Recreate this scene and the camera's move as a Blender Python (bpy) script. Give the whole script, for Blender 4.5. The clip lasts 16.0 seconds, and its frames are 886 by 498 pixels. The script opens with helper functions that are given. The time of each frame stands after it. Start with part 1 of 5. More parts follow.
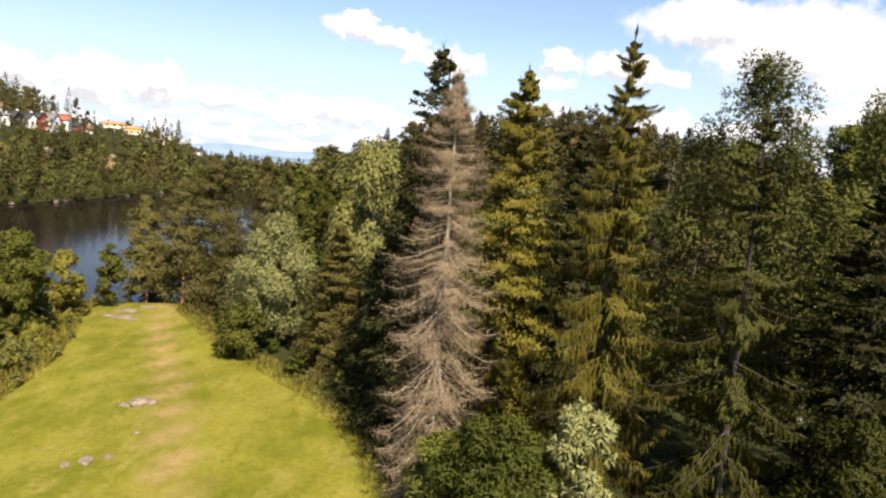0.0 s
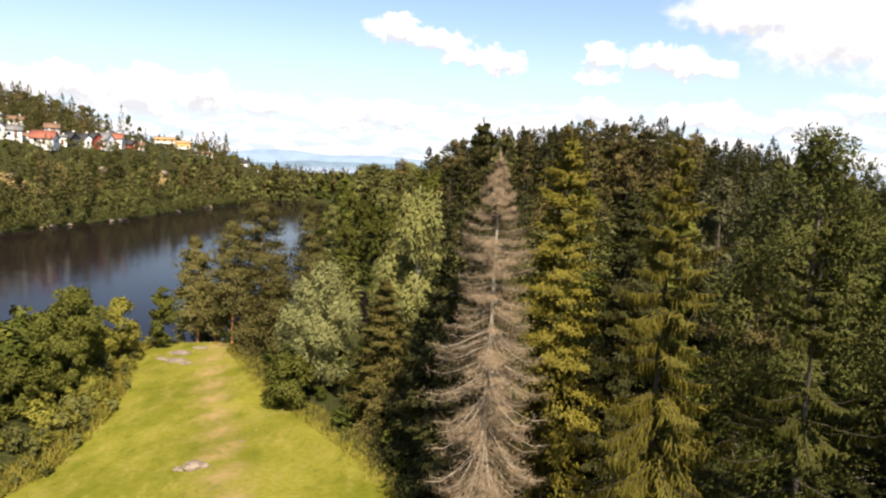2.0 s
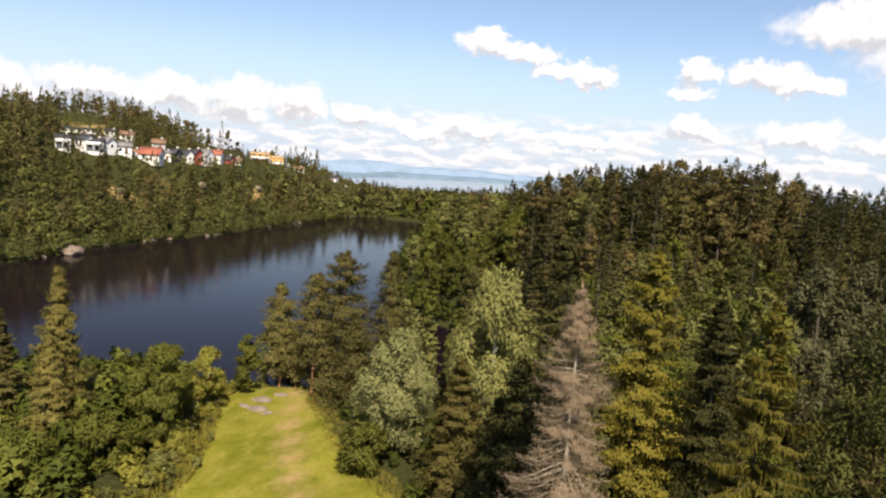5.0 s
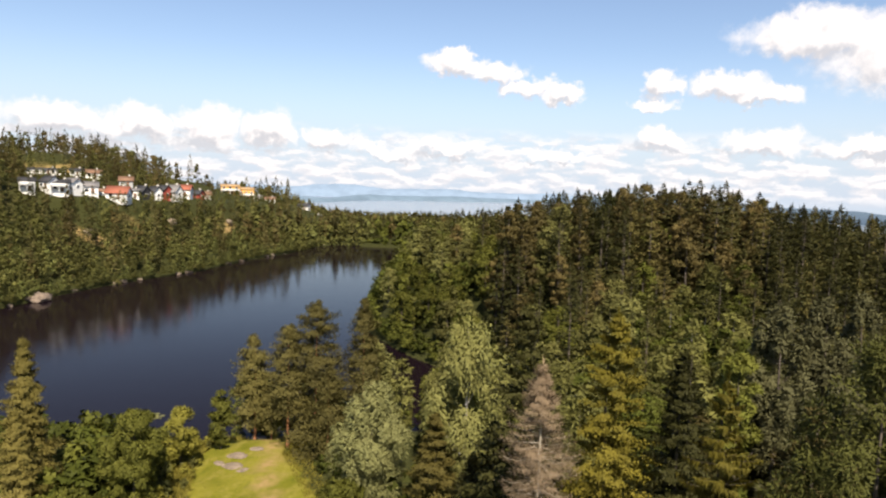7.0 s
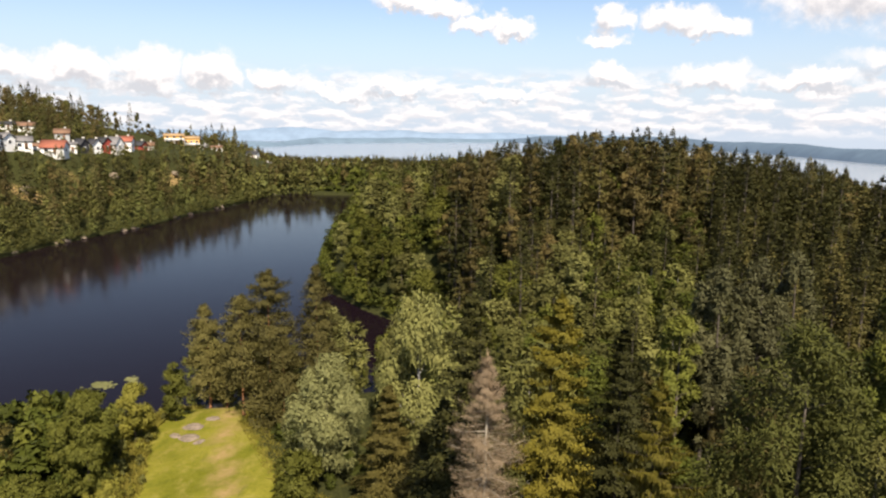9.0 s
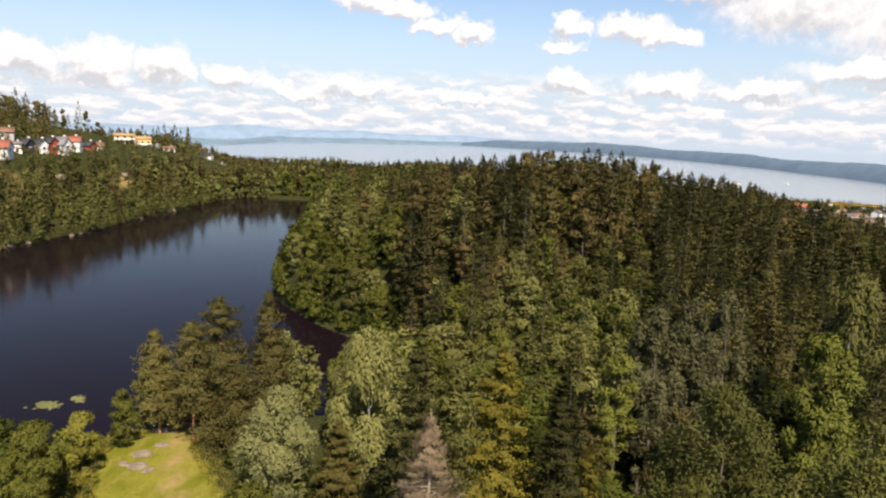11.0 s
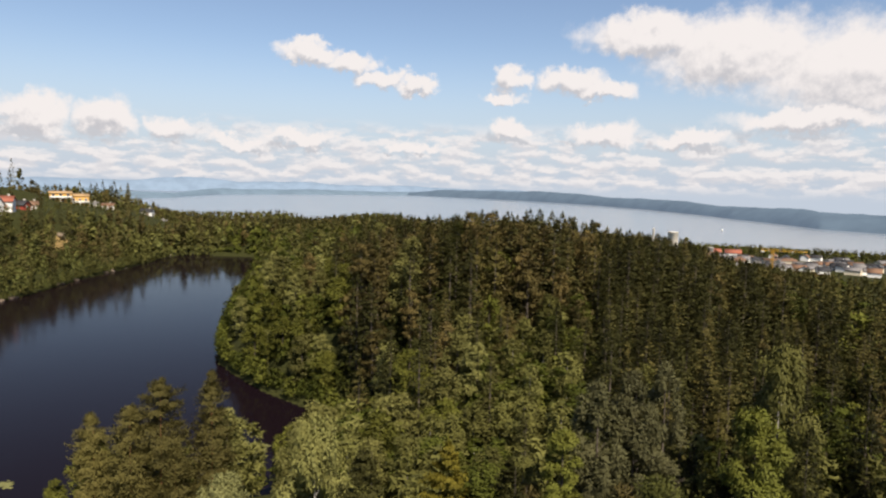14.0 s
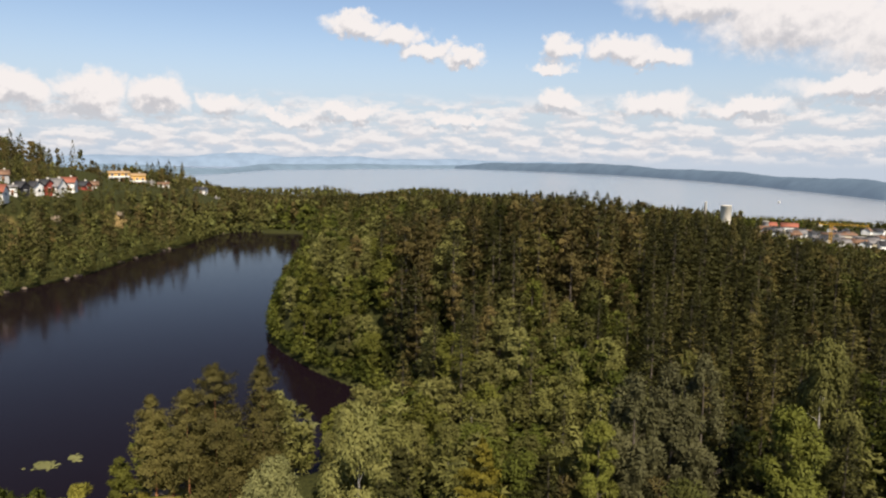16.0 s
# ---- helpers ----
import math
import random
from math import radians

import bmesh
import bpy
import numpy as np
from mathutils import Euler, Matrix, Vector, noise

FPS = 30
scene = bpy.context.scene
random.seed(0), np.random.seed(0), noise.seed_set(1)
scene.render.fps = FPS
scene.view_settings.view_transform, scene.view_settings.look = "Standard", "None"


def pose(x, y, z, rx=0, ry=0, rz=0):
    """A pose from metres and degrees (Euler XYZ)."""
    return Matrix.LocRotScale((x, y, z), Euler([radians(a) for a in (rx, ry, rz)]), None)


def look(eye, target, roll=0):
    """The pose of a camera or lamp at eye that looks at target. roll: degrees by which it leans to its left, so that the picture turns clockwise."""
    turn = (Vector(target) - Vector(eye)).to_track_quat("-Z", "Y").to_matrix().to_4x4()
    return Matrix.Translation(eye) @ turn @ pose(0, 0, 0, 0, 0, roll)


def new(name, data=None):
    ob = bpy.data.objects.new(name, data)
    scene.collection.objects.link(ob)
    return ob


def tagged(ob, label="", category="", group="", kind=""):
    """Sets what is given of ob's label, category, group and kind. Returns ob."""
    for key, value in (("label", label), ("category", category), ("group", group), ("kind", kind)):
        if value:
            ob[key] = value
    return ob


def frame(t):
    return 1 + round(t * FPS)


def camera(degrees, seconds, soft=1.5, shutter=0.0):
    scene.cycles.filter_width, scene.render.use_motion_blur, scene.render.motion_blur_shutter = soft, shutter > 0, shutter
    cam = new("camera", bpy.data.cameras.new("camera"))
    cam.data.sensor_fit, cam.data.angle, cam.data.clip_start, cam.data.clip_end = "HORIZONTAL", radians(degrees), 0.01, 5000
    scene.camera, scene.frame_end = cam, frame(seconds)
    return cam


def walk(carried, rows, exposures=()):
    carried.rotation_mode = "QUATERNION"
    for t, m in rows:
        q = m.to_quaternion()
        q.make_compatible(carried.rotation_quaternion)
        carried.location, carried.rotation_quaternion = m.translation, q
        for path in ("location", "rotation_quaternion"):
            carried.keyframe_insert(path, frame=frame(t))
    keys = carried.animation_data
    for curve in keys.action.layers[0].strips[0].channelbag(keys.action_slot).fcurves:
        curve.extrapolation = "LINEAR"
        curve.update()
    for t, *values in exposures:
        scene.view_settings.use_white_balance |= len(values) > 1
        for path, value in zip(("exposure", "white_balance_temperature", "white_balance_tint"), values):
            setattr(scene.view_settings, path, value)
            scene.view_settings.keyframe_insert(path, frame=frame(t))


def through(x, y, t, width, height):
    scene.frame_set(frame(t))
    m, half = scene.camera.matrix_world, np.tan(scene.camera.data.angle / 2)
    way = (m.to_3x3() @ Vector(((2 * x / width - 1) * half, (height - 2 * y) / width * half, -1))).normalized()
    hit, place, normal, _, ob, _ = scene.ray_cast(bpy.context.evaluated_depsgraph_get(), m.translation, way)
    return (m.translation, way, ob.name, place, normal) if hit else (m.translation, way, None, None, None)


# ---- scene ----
import itertools
# Camera: a drone that climbs from 20 m to 39 m over the lake's level
cam = camera(66.05, 16.0, soft=2.2)
PATH = [  # seconds, x, y, z, yaw, pitch, roll
    (0.0, 0.00, 0.00, 20.00, -0.00, -6.91, 4.27),
    (0.5, -0.11, 0.23, 20.86, 1.14, -7.23, 2.87),
    (1.0, -0.17, 0.48, 21.62, 2.25, -7.63, 0.58),
    (1.5, -0.16, 0.69, 22.34, 2.90, -7.98, 3.32),
    (2.0, -0.18, 0.69, 23.36, 3.76, -7.17, 2.62),
    (2.5, -0.29, 0.67, 24.43, 4.71, -6.67, 1.98),
    (3.0, -0.47, 0.65, 25.20, 5.73, -6.47, 2.07),
    (3.5, -0.63, 0.70, 25.77, 7.38, -7.64, 0.86),
    (3.7, -0.75, 0.74, 26.06, 7.97, -7.03, 1.73),
    (5.8, -0.24, 1.64, 28.62, 11.55, -6.25, 4.15),
    (6.0, -0.25, 1.63, 28.87, 12.01, -6.09, 4.00),
    (6.5, -0.22, 1.49, 29.53, 13.07, -5.63, 3.28),
    (7.0, 0.10, 1.27, 30.15, 8.75, -4.77, 1.81),
    (7.5, 0.34, 1.30, 30.62, 4.14, -9.33, -0.63),
    (8.0, 0.53, 1.51, 31.04, 4.37, -13.18, -2.27),
    (8.5, 0.53, 1.64, 31.61, 5.20, -11.46, -2.53),
    (8.7, 0.53, 1.68, 31.88, 5.22, -10.36, -0.54),
    (10.8, 0.83, 0.75, 34.86, 4.03, -8.37, 2.73),
    (11.0, 0.94, 0.62, 35.17, 1.18, -9.41, 1.97),
    (11.5, 1.04, 0.24, 35.83, -5.40, -9.36, -0.29),
    (12.0, 0.88, -0.04, 36.45, -7.59, -7.97, -2.51),
    (12.5, 0.89, 0.02, 36.91, -6.39, -5.48, -0.82),
    (13.0, 0.97, 0.06, 37.13, -5.21, -3.88, 0.28),
    (13.5, 1.07, 0.08, 37.47, -4.72, -3.80, 1.16),
    (14.0, 1.18, 0.01, 37.65, -3.09, -5.19, 1.37),
    (14.5, 1.25, 0.01, 38.12, -1.84, -8.56, -0.35),
    (15.0, 1.42, -0.25, 38.60, -0.76, -7.02, -1.52),
    (15.5, 1.58, -0.60, 39.10, -0.42, -5.38, -1.42),
    (16.0, 1.82, -0.92, 39.44, 0.88, -7.52, 0.71),
]


def flown(x, y, z, yaw, pitch, roll):
    yaw, pitch = radians(yaw), radians(pitch)
    ahead = Vector((-math.sin(yaw) * math.cos(pitch), math.cos(yaw) * math.cos(pitch), math.sin(pitch)))
    return look((x, y, z), Vector((x, y, z)) + ahead * 10, roll)


walk(cam, [(t, flown(*row)) for t, *row in PATH],
     exposures=[(t, stops, 6850, 15) for t, stops in ((0.0, 1.08), (1.5, 1.13), (2.5, 1.08), (3.5, 0.95), (7.0, 0.86), (8.0, 0.86), (11.0, 0.82), (12.5, 0.70), (13.5, 0.64), (14.2, 0.51), (16.0, 0.54))])

# World: clear summer sky with fair-weather cumulus, sun high behind the camera and to its right
SUN_AZIMUTH, SUN_HEIGHT = 160.0, 50.0  # bearing from +y, clockwise; elevation


class Nodes:
    """A small helper that strings shader nodes together."""

    def __init__(self, tree):
        self.tree = tree

    def add(self, kind, **settings):
        node = self.tree.nodes.new("ShaderNode" + kind)
        for key, value in settings.items():
            setattr(node, key, value)
        return node

    def put(self, value, socket):
        if isinstance(value, bpy.types.NodeSocket):
            self.tree.links.new(value, socket)
        elif value is not None:
            socket.default_value = value

    def math(self, op, a, b=None, c=None, clamp=False):
        node = self.add("Math", operation=op, use_clamp=clamp)
        for value, socket in zip((a, b, c), node.inputs):
            self.put(value, socket)
        return node.outputs[0]

    def vec(self, op, a, b=None):
        node = self.add("VectorMath", operation=op)
        self.put(a, node.inputs[0])
        self.put(b, node.inputs[1])
        return node.outputs["Value" if op in ("LENGTH", "DOT_PRODUCT", "DISTANCE") else "Vector"]

    def noise(self, vector, scale, detail=4.0, rough=0.55, out="Fac"):
        node = self.add("TexNoise")
        self.put(vector, node.inputs["Vector"])
        node.inputs["Scale"].default_value, node.inputs["Detail"].default_value = scale, detail
        node.inputs["Roughness"].default_value = rough
        return node.outputs[out]

    def mix(self, fac, a, b):
        node = self.add("Mix", data_type="RGBA")
        self.put(fac, node.inputs[0])
        for value, socket in ((a, node.inputs[6]), (b, node.inputs[7])):
            self.put((*value, 1.0) if isinstance(value, tuple) and len(value) == 3 else value, socket)
        return node.outputs[2]

    def ramp(self, fac, lo, hi, a=0.0, b=1.0, smooth=True):
        node = self.add("MapRange", interpolation_type="SMOOTHSTEP" if smooth else "LINEAR")
        for value, socket in zip((fac, lo, hi, a, b), node.inputs):
            self.put(value, socket)
        return node.outputs[0]

    def bump(self, height, strength, distance):
        node = self.add("Bump")
        self.put(height, node.inputs["Height"])
        node.inputs["Strength"].default_value, node.inputs["Distance"].default_value = strength, distance
        return node.outputs[0]


def make_world():
    world = bpy.data.worlds.new("sky")
    scene.world = world
    world.use_nodes = True
    tree = world.node_tree
    tree.nodes.clear()
    n = Nodes(tree)
    sky = n.add("TexSky", sky_type="NISHITA", sun_disc=False, sun_elevation=radians(SUN_HEIGHT),
                sun_rotation=radians(SUN_AZIMUTH), altitude=150.0, air_density=1.0, dust_density=0.6, ozone_density=1.5)
    way = n.vec("NORMALIZE", n.add("TexCoord").outputs["Generated"])
    n.put(n.vec("MAXIMUM", way, (-1.0, -1.0, 0.012)), sky.inputs[0])
    split = n.add("SeparateXYZ")
    tree.links.new(way, split.inputs[0])
    x, y, z = split.outputs
    azimuth = n.math("MULTIPLY", n.math("ARCTAN2", x, y), 57.2958)
    height = n.math("MULTIPLY", n.math("ARCSINE", z), 57.2958)
    place = n.add("CombineXYZ")
    tree.links.new(azimuth, place.inputs[0])
    tree.links.new(height, place.inputs[1])
    spot = place.outputs[0]
    # edges billow: the place is stirred by noise before the clouds are cut out
    def banks(at):
        stir = n.vec("SUBTRACT", n.noise(at, 0.42, 2.0, 0.5, "Color"), (0.5, 0.5, 0.5))
        fine = n.vec("SUBTRACT", n.noise(at, 1.25, 7.0, 0.66, "Color"), (0.5, 0.5, 0.5))
        stirred = n.vec("ADD", at, n.vec("ADD", n.vec("MULTIPLY", stir, (4.4, 2.2, 0.0)), n.vec("MULTIPLY", fine, (2.1, 1.9, 0.0))))
        cover = None
        for az, el, wide, high in CLOUDS:
            off = n.vec("DIVIDE", n.vec("SUBTRACT", stirred, (az, el, 0.0)), (wide, high, 1.0))
            near = n.math("SUBTRACT", 1.0, n.vec("LENGTH", n.vec("MULTIPLY", off, (1.0, 1.0, 0.0))))
            cover = near if cover is None else n.math("MAXIMUM", cover, near)
        return cover

    cover = banks(spot)
    big = n.ramp(cover, -0.06, 0.46)
    # rows of small cumulus towards the horizon
    rows = n.vec("MULTIPLY", spot, (0.36, 1.1, 0.0))
    rows = n.vec("ADD", rows, n.vec("MULTIPLY", n.vec("SUBTRACT", n.noise(spot, 1.3, 5.0, 0.6, "Color"), (0.5, 0.5, 0.5)), (0.5, 0.5, 0.0)))
    field = n.noise(rows, 1.0, 5.0, 0.55)
    band = n.math("MULTIPLY", n.ramp(height, 5.6, 3.8), n.ramp(height, -0.5, 0.8))
    small = n.math("MULTIPLY", n.ramp(field, 0.39, 0.57), band)
    haze = n.ramp(height, 12.0, 0.0, 0.0, 0.92)
    cloud = n.math("MAXIMUM", big, n.math("MULTIPLY", small, 0.85))
    # undersides a little greyer than the sunlit tops
    above = n.math("SUBTRACT", cover, banks(n.vec("ADD", spot, (0.3, 0.75, 0.0))))
    lump = n.math("ADD", above, n.math("MULTIPLY", n.math("SUBTRACT", n.noise(spot, 1.1, 6.0, 0.6), 0.5), 0.5))
    white = n.mix(n.ramp(lump, -0.42, 0.12), (6.6, 6.9, 7.4), (10.4, 10.4, 10.4))
    white = n.mix(n.ramp(cover, 0.0, -0.25), white, n.mix(n.ramp(n.math("SUBTRACT", field, n.noise(n.vec("ADD", rows, (0.05, 0.38, 0.0)), 1.0, 5.0, 0.55)), -0.10, 0.10), (8.0, 8.3, 8.8), (10.4, 10.4, 10.4)))
    colour = n.mix(haze, n.vec("MULTIPLY", sky.outputs[0], n.mix(n.ramp(height, 14.0, 45.0), (1.48, 1.52, 1.56), (0.95, 0.95, 0.95))), (6.0, 7.3, 8.9))
    colour = n.mix(cloud, colour, white)
    back = n.add("Background")
    back.inputs["Strength"].default_value = 0.058
    tree.links.new(colour, back.inputs["Color"])
    tree.links.new(back.outputs[0], n.add("OutputWorld").inputs[0])


# azimuth, height, half width, half height, in degrees
CLOUDS = ((-8.2, 10.5, 3.0, 0.9), (-5.0, 9.8, 2.8, 0.9), (-2.0, 8.8, 2.6, 0.85), (0.6, 8.1, 2.2, 0.8),
          (8.3, 8.9, 1.9, 1.3), (7.6, 7.5, 2.4, 0.6), (13.0, 8.6, 3.2, 1.3), (15.6, 7.9, 3.2, 0.9), (19.5, 12.2, 6.5, 2.0), (25.5, 10.6, 8.0, 3.4),
          (34.0, 9.0, 9.0, 4.2), (31.0, 5.6, 8.0, 1.2), (16.0, 4.6, 3.4, 1.2), (23.0, 4.1, 3.6, 0.9), (8.5, 4.6, 2.6, 1.0),
          (-38.0, 4.5, 4.4, 1.7), (-32.5, 4.4, 3.4, 1.7), (-27.6, 4.6, 2.8, 1.8), (-23.2, 4.8, 2.6, 1.8), (-18.4, 4.0, 2.4, 1.1), (-8.5, 3.8, 4.0, 0.9),
          (-46.0, 4.0, 5.0, 1.7), (0.0, 3.2, 3.0, 0.7), (-13.5, 3.2, 3.0, 0.7))
make_world()

sun = new("sun", bpy.data.lights.new("sun", "SUN"))
sun.data.energy, sun.data.angle, sun.data.color = 5.0, radians(0.53), (1.0, 0.93, 0.78)
up_sun = Vector((math.sin(radians(SUN_AZIMUTH)) * math.cos(radians(SUN_HEIGHT)),
                 math.cos(radians(SUN_AZIMUTH)) * math.cos(radians(SUN_HEIGHT)), math.sin(radians(SUN_HEIGHT))))
sun.matrix_world = look(up_sun * 100, (0, 0, 0))


# ---- materials ----
def material(name):
    m = bpy.data.materials.new(name)
    m.use_nodes = True
    m.node_tree.nodes.clear()
    return m, Nodes(m.node_tree)


def finish(n, shader):
    n.tree.links.new(shader, n.add("OutputMaterial").inputs[0])


def principled(n, colour, rough=0.8, normal=None, metal=0.0, specular=0.3):
    node = n.add("BsdfPrincipled")
    n.put(colour if isinstance(colour, bpy.types.NodeSocket) else (*colour, 1.0), node.inputs["Base Color"])
    n.put(rough, node.inputs["Roughness"])
    node.inputs["Metallic"].default_value, node.inputs["Specular IOR Level"].default_value = metal, specular
    if normal is not None:
        n.put(normal, node.inputs["Normal"])
    return node.outputs[0]


def leaf_material(name, dark, light, accent=None, through=0.1, rough=0.6):
    """Leaves or needles: every clump and every tree a little different, thin enough to let light through."""
    m, n = material(name)
    dark, light = (dark[0] * 1.12, *dark[1:]), (light[0] * 1.12, *light[1:])
    clump = n.add("NewGeometry").outputs["Random Per Island"]
    tree_random = n.math("FRACT", n.math("ADD", n.add("ObjectInfo").outputs["Random"], n.add("Attribute", attribute_name="tree_tone").outputs["Fac"]))
    colour = n.mix(n.ramp(clump, 0.0, 1.0, 0.3, 0.62, False), dark, light)
    if accent:
        colour = n.mix(n.ramp(tree_random, 0.45, 1.0, 0.0, 0.75), colour, accent)
    where = n.add("TexCoord").outputs["Object"]
    colour = n.mix(n.ramp(n.noise(where, 0.5, 3.0), 0.35, 0.7, 0.0, 0.45), colour, light)
    shade = n.add("HueSaturation")
    n.put(n.math("ADD", 0.56, n.math("MULTIPLY", tree_random, 0.50)), shade.inputs["Value"])
    n.put(colour, shade.inputs["Color"])
    both = n.add("MixShader")
    both.inputs[0].default_value = through
    n.tree.links.new(principled(n, shade.outputs[0], rough, specular=0.07), both.inputs[1])
    thin = n.add("BsdfTranslucent")
    n.tree.links.new(shade.outputs[0], thin.inputs[0])
    n.tree.links.new(thin.outputs[0], both.inputs[2])
    finish(n, both.outputs[0])
    return m


def rough_material(name, dark, light, scale=6.0, rough=0.85, relief=0.02, stretch=(1.0, 1.0, 1.0), specular=0.25, metal=0.0):
    """A plain worn surface with blotches and grain."""
    m, n = material(name)
    where = n.vec("MULTIPLY", n.add("TexCoord").outputs["Object"], stretch)
    grain = n.noise(where, scale, 6.0, 0.6)
    stain = n.noise(where, scale * 0.13, 3.0)
    colour = n.mix(n.ramp(grain, 0.3, 0.7), dark, light)
    colour = n.mix(n.ramp(stain, 0.45, 0.75, 0.0, 0.45), colour, dark)
    finish(n, principled(n, colour, rough, n.bump(grain, 0.5, relief) if relief else None, metal, specular))
    return m


NEEDLE = leaf_material("spruce_needles", (0.008, 0.011, 0.003), (0.074, 0.080, 0.024), (0.100, 0.080, 0.024), 0.06)
NEEDLE_MOSSY = leaf_material("mossy_spruce_needles", (0.026, 0.027, 0.004), (0.225, 0.212, 0.034), through=0.1)
NEEDLE_DEAD = leaf_material("dead_twigs", (0.088, 0.070, 0.043), (0.268, 0.222, 0.142), through=0.05)
NEEDLE_PINE = leaf_material("pine_needles", (0.048, 0.050, 0.014), (0.165, 0.158, 0.050))
NEEDLE_RUST = leaf_material("brownish_pine_needles", (0.030, 0.030, 0.010), (0.118, 0.104, 0.036), (0.125, 0.092, 0.034))
LEAF_BROAD = leaf_material("broad_leaves", (0.020, 0.032, 0.005), (0.098, 0.124, 0.022), (0.122, 0.122, 0.024))
LEAF_BIRCH = leaf_material("birch_leaves", (0.038, 0.047, 0.012), (0.150, 0.160, 0.046), (0.125, 0.124, 0.036))
LEAF_PALE = leaf_material("pale_birch_leaves", (0.055, 0.066, 0.018), (0.205, 0.215, 0.068), (0.170, 0.172, 0.056), through=0.12)
LEAF_SILVER = leaf_material("silver_leaves", (0.092, 0.110, 0.036), (0.285, 0.315, 0.130), through=0.12)
NEEDLE_OLIVE = leaf_material("olive_spruce_needles", (0.036, 0.036, 0.009), (0.190, 0.176, 0.048))
# lighter than the wood's spruces; across the lake this stands for haze
NEEDLE_FAR = leaf_material("lightened_spruce_needles", (0.022, 0.025, 0.008), (0.108, 0.106, 0.036), (0.128, 0.110, 0.040))
# brighter copy of the broad leaves, sunlight put into the colour
LEAF_SUNNY = leaf_material("sunlit_broad_leaves", (0.036, 0.050, 0.008), (0.150, 0.165, 0.032))
NEEDLE_GOLD = leaf_material("golden_spruce_needles", (0.034, 0.035, 0.005), (0.215, 0.200, 0.030), through=0.1)
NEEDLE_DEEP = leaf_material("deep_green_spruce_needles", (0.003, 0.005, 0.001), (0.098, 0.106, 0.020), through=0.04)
# near-black copies of needles and leaves: deep wood shade put into the colour
NEEDLE_SHADED = leaf_material("shade_dark_spruce_needles", (0.003, 0.005, 0.002), (0.036, 0.039, 0.010), through=0.04)
LEAF_SHADED = leaf_material("shade_dark_broad_leaves", (0.006, 0.010, 0.002), (0.046, 0.056, 0.010), through=0.05)
# broad leaves of the far bank, haze put into a lighter colour
LEAF_BANK = leaf_material("haze_lightened_leaves", (0.036, 0.048, 0.013), (0.145, 0.155, 0.045), (0.100, 0.115, 0.034))
LEAF_ASPEN = leaf_material("grey_aspen_leaves", (0.046, 0.054, 0.022), (0.148, 0.158, 0.074), through=0.15)
LEAF_TALL = leaf_material("tall_aspen_leaves", (0.028, 0.038, 0.008), (0.125, 0.142, 0.038), through=0.2)
LEAF_YOUNG = leaf_material("young_leaves", (0.085, 0.098, 0.014), (0.240, 0.240, 0.046))
BARK_GREY = rough_material("grey_bark", (0.050, 0.040, 0.032), (0.150, 0.125, 0.100), 9.0, 0.95, 0.03, (1, 1, 0.25))
BARK_DARK = rough_material("dark_spruce_bark", (0.022, 0.018, 0.014), (0.075, 0.062, 0.048), 9.0, 0.95, 0.03, (1, 1, 0.25))
BARK_PALE = rough_material("lichen_covered_boughs", (0.110, 0.095, 0.075), (0.300, 0.270, 0.220), 9.0, 0.95, 0.02)
BARK_DEAD = rough_material("bare_dead_wood", (0.230, 0.195, 0.150), (0.450, 0.395, 0.310), 9.0, 0.9, 0.02, (1, 1, 0.2))
BARK_PINE = rough_material("orange_pine_bark", (0.180, 0.075, 0.035), (0.420, 0.200, 0.100), 7.0, 0.95, 0.03, (1, 1, 0.35))
BARK_BIRCH = rough_material("white_birch_bark", (0.080, 0.072, 0.064), (0.420, 0.400, 0.370), 5.0, 0.8, 0.01, (1, 1, 3.0))
ROCK = rough_material("granite", (0.120, 0.096, 0.070), (0.270, 0.212, 0.160), 2.6, 0.9, 0.06)


def ground_material():
    m, n = material("meadow_and_forest_floor")
    where = n.add("TexCoord").outputs["Object"]
    grass_share = n.add("Attribute", attribute_name="meadow").outputs["Fac"]
    worn_share = n.add("Attribute", attribute_name="worn").outputs["Fac"]
    broad, fine = n.noise(where, 0.16, 4.0), n.noise(where, 3.2, 6.0, 0.7)
    tuft = n.noise(n.vec("MULTIPLY", where, (1.0, 0.45, 1.0)), 0.9, 6.0, 0.65)
    grass = n.mix(n.ramp(broad, 0.32, 0.68), (0.150, 0.150, 0.013), (0.255, 0.232, 0.032))
    grass = n.mix(n.ramp(tuft, 0.46, 0.70, 0.0, 0.75), grass, (0.300, 0.252, 0.060))
    grass = n.mix(n.ramp(tuft, 0.46, 0.28, 0.0, 0.7), grass, (0.088, 0.104, 0.010))
    grass = n.mix(n.ramp(fine, 0.35, 0.75, 0.0, 0.5), grass, (0.098, 0.108, 0.010))
    earth = n.mix(n.noise(where, 5.0, 5.0), (0.260, 0.180, 0.070), (0.430, 0.290, 0.140))
    grass = n.mix(n.math("MULTIPLY", worn_share, n.ramp(n.noise(where, 1.3, 5.0), 0.25, 0.65, 0.2, 0.85)), grass, earth)
    duff = n.mix(n.ramp(fine, 0.3, 0.7), (0.018, 0.022, 0.007), (0.060, 0.062, 0.018))
    edge = n.math("ADD", grass_share, n.math("MULTIPLY", n.math("SUBTRACT", fine, 0.5), 0.5))
    colour = n.mix(n.ramp(edge, 0.35, 0.65), duff, grass)
    colour = n.vec("MULTIPLY", colour, (0.84, 0.84, 0.84))
    finish(n, principled(n, colour, 0.95, n.bump(fine, 0.7, 0.12), specular=0.1))
    return m


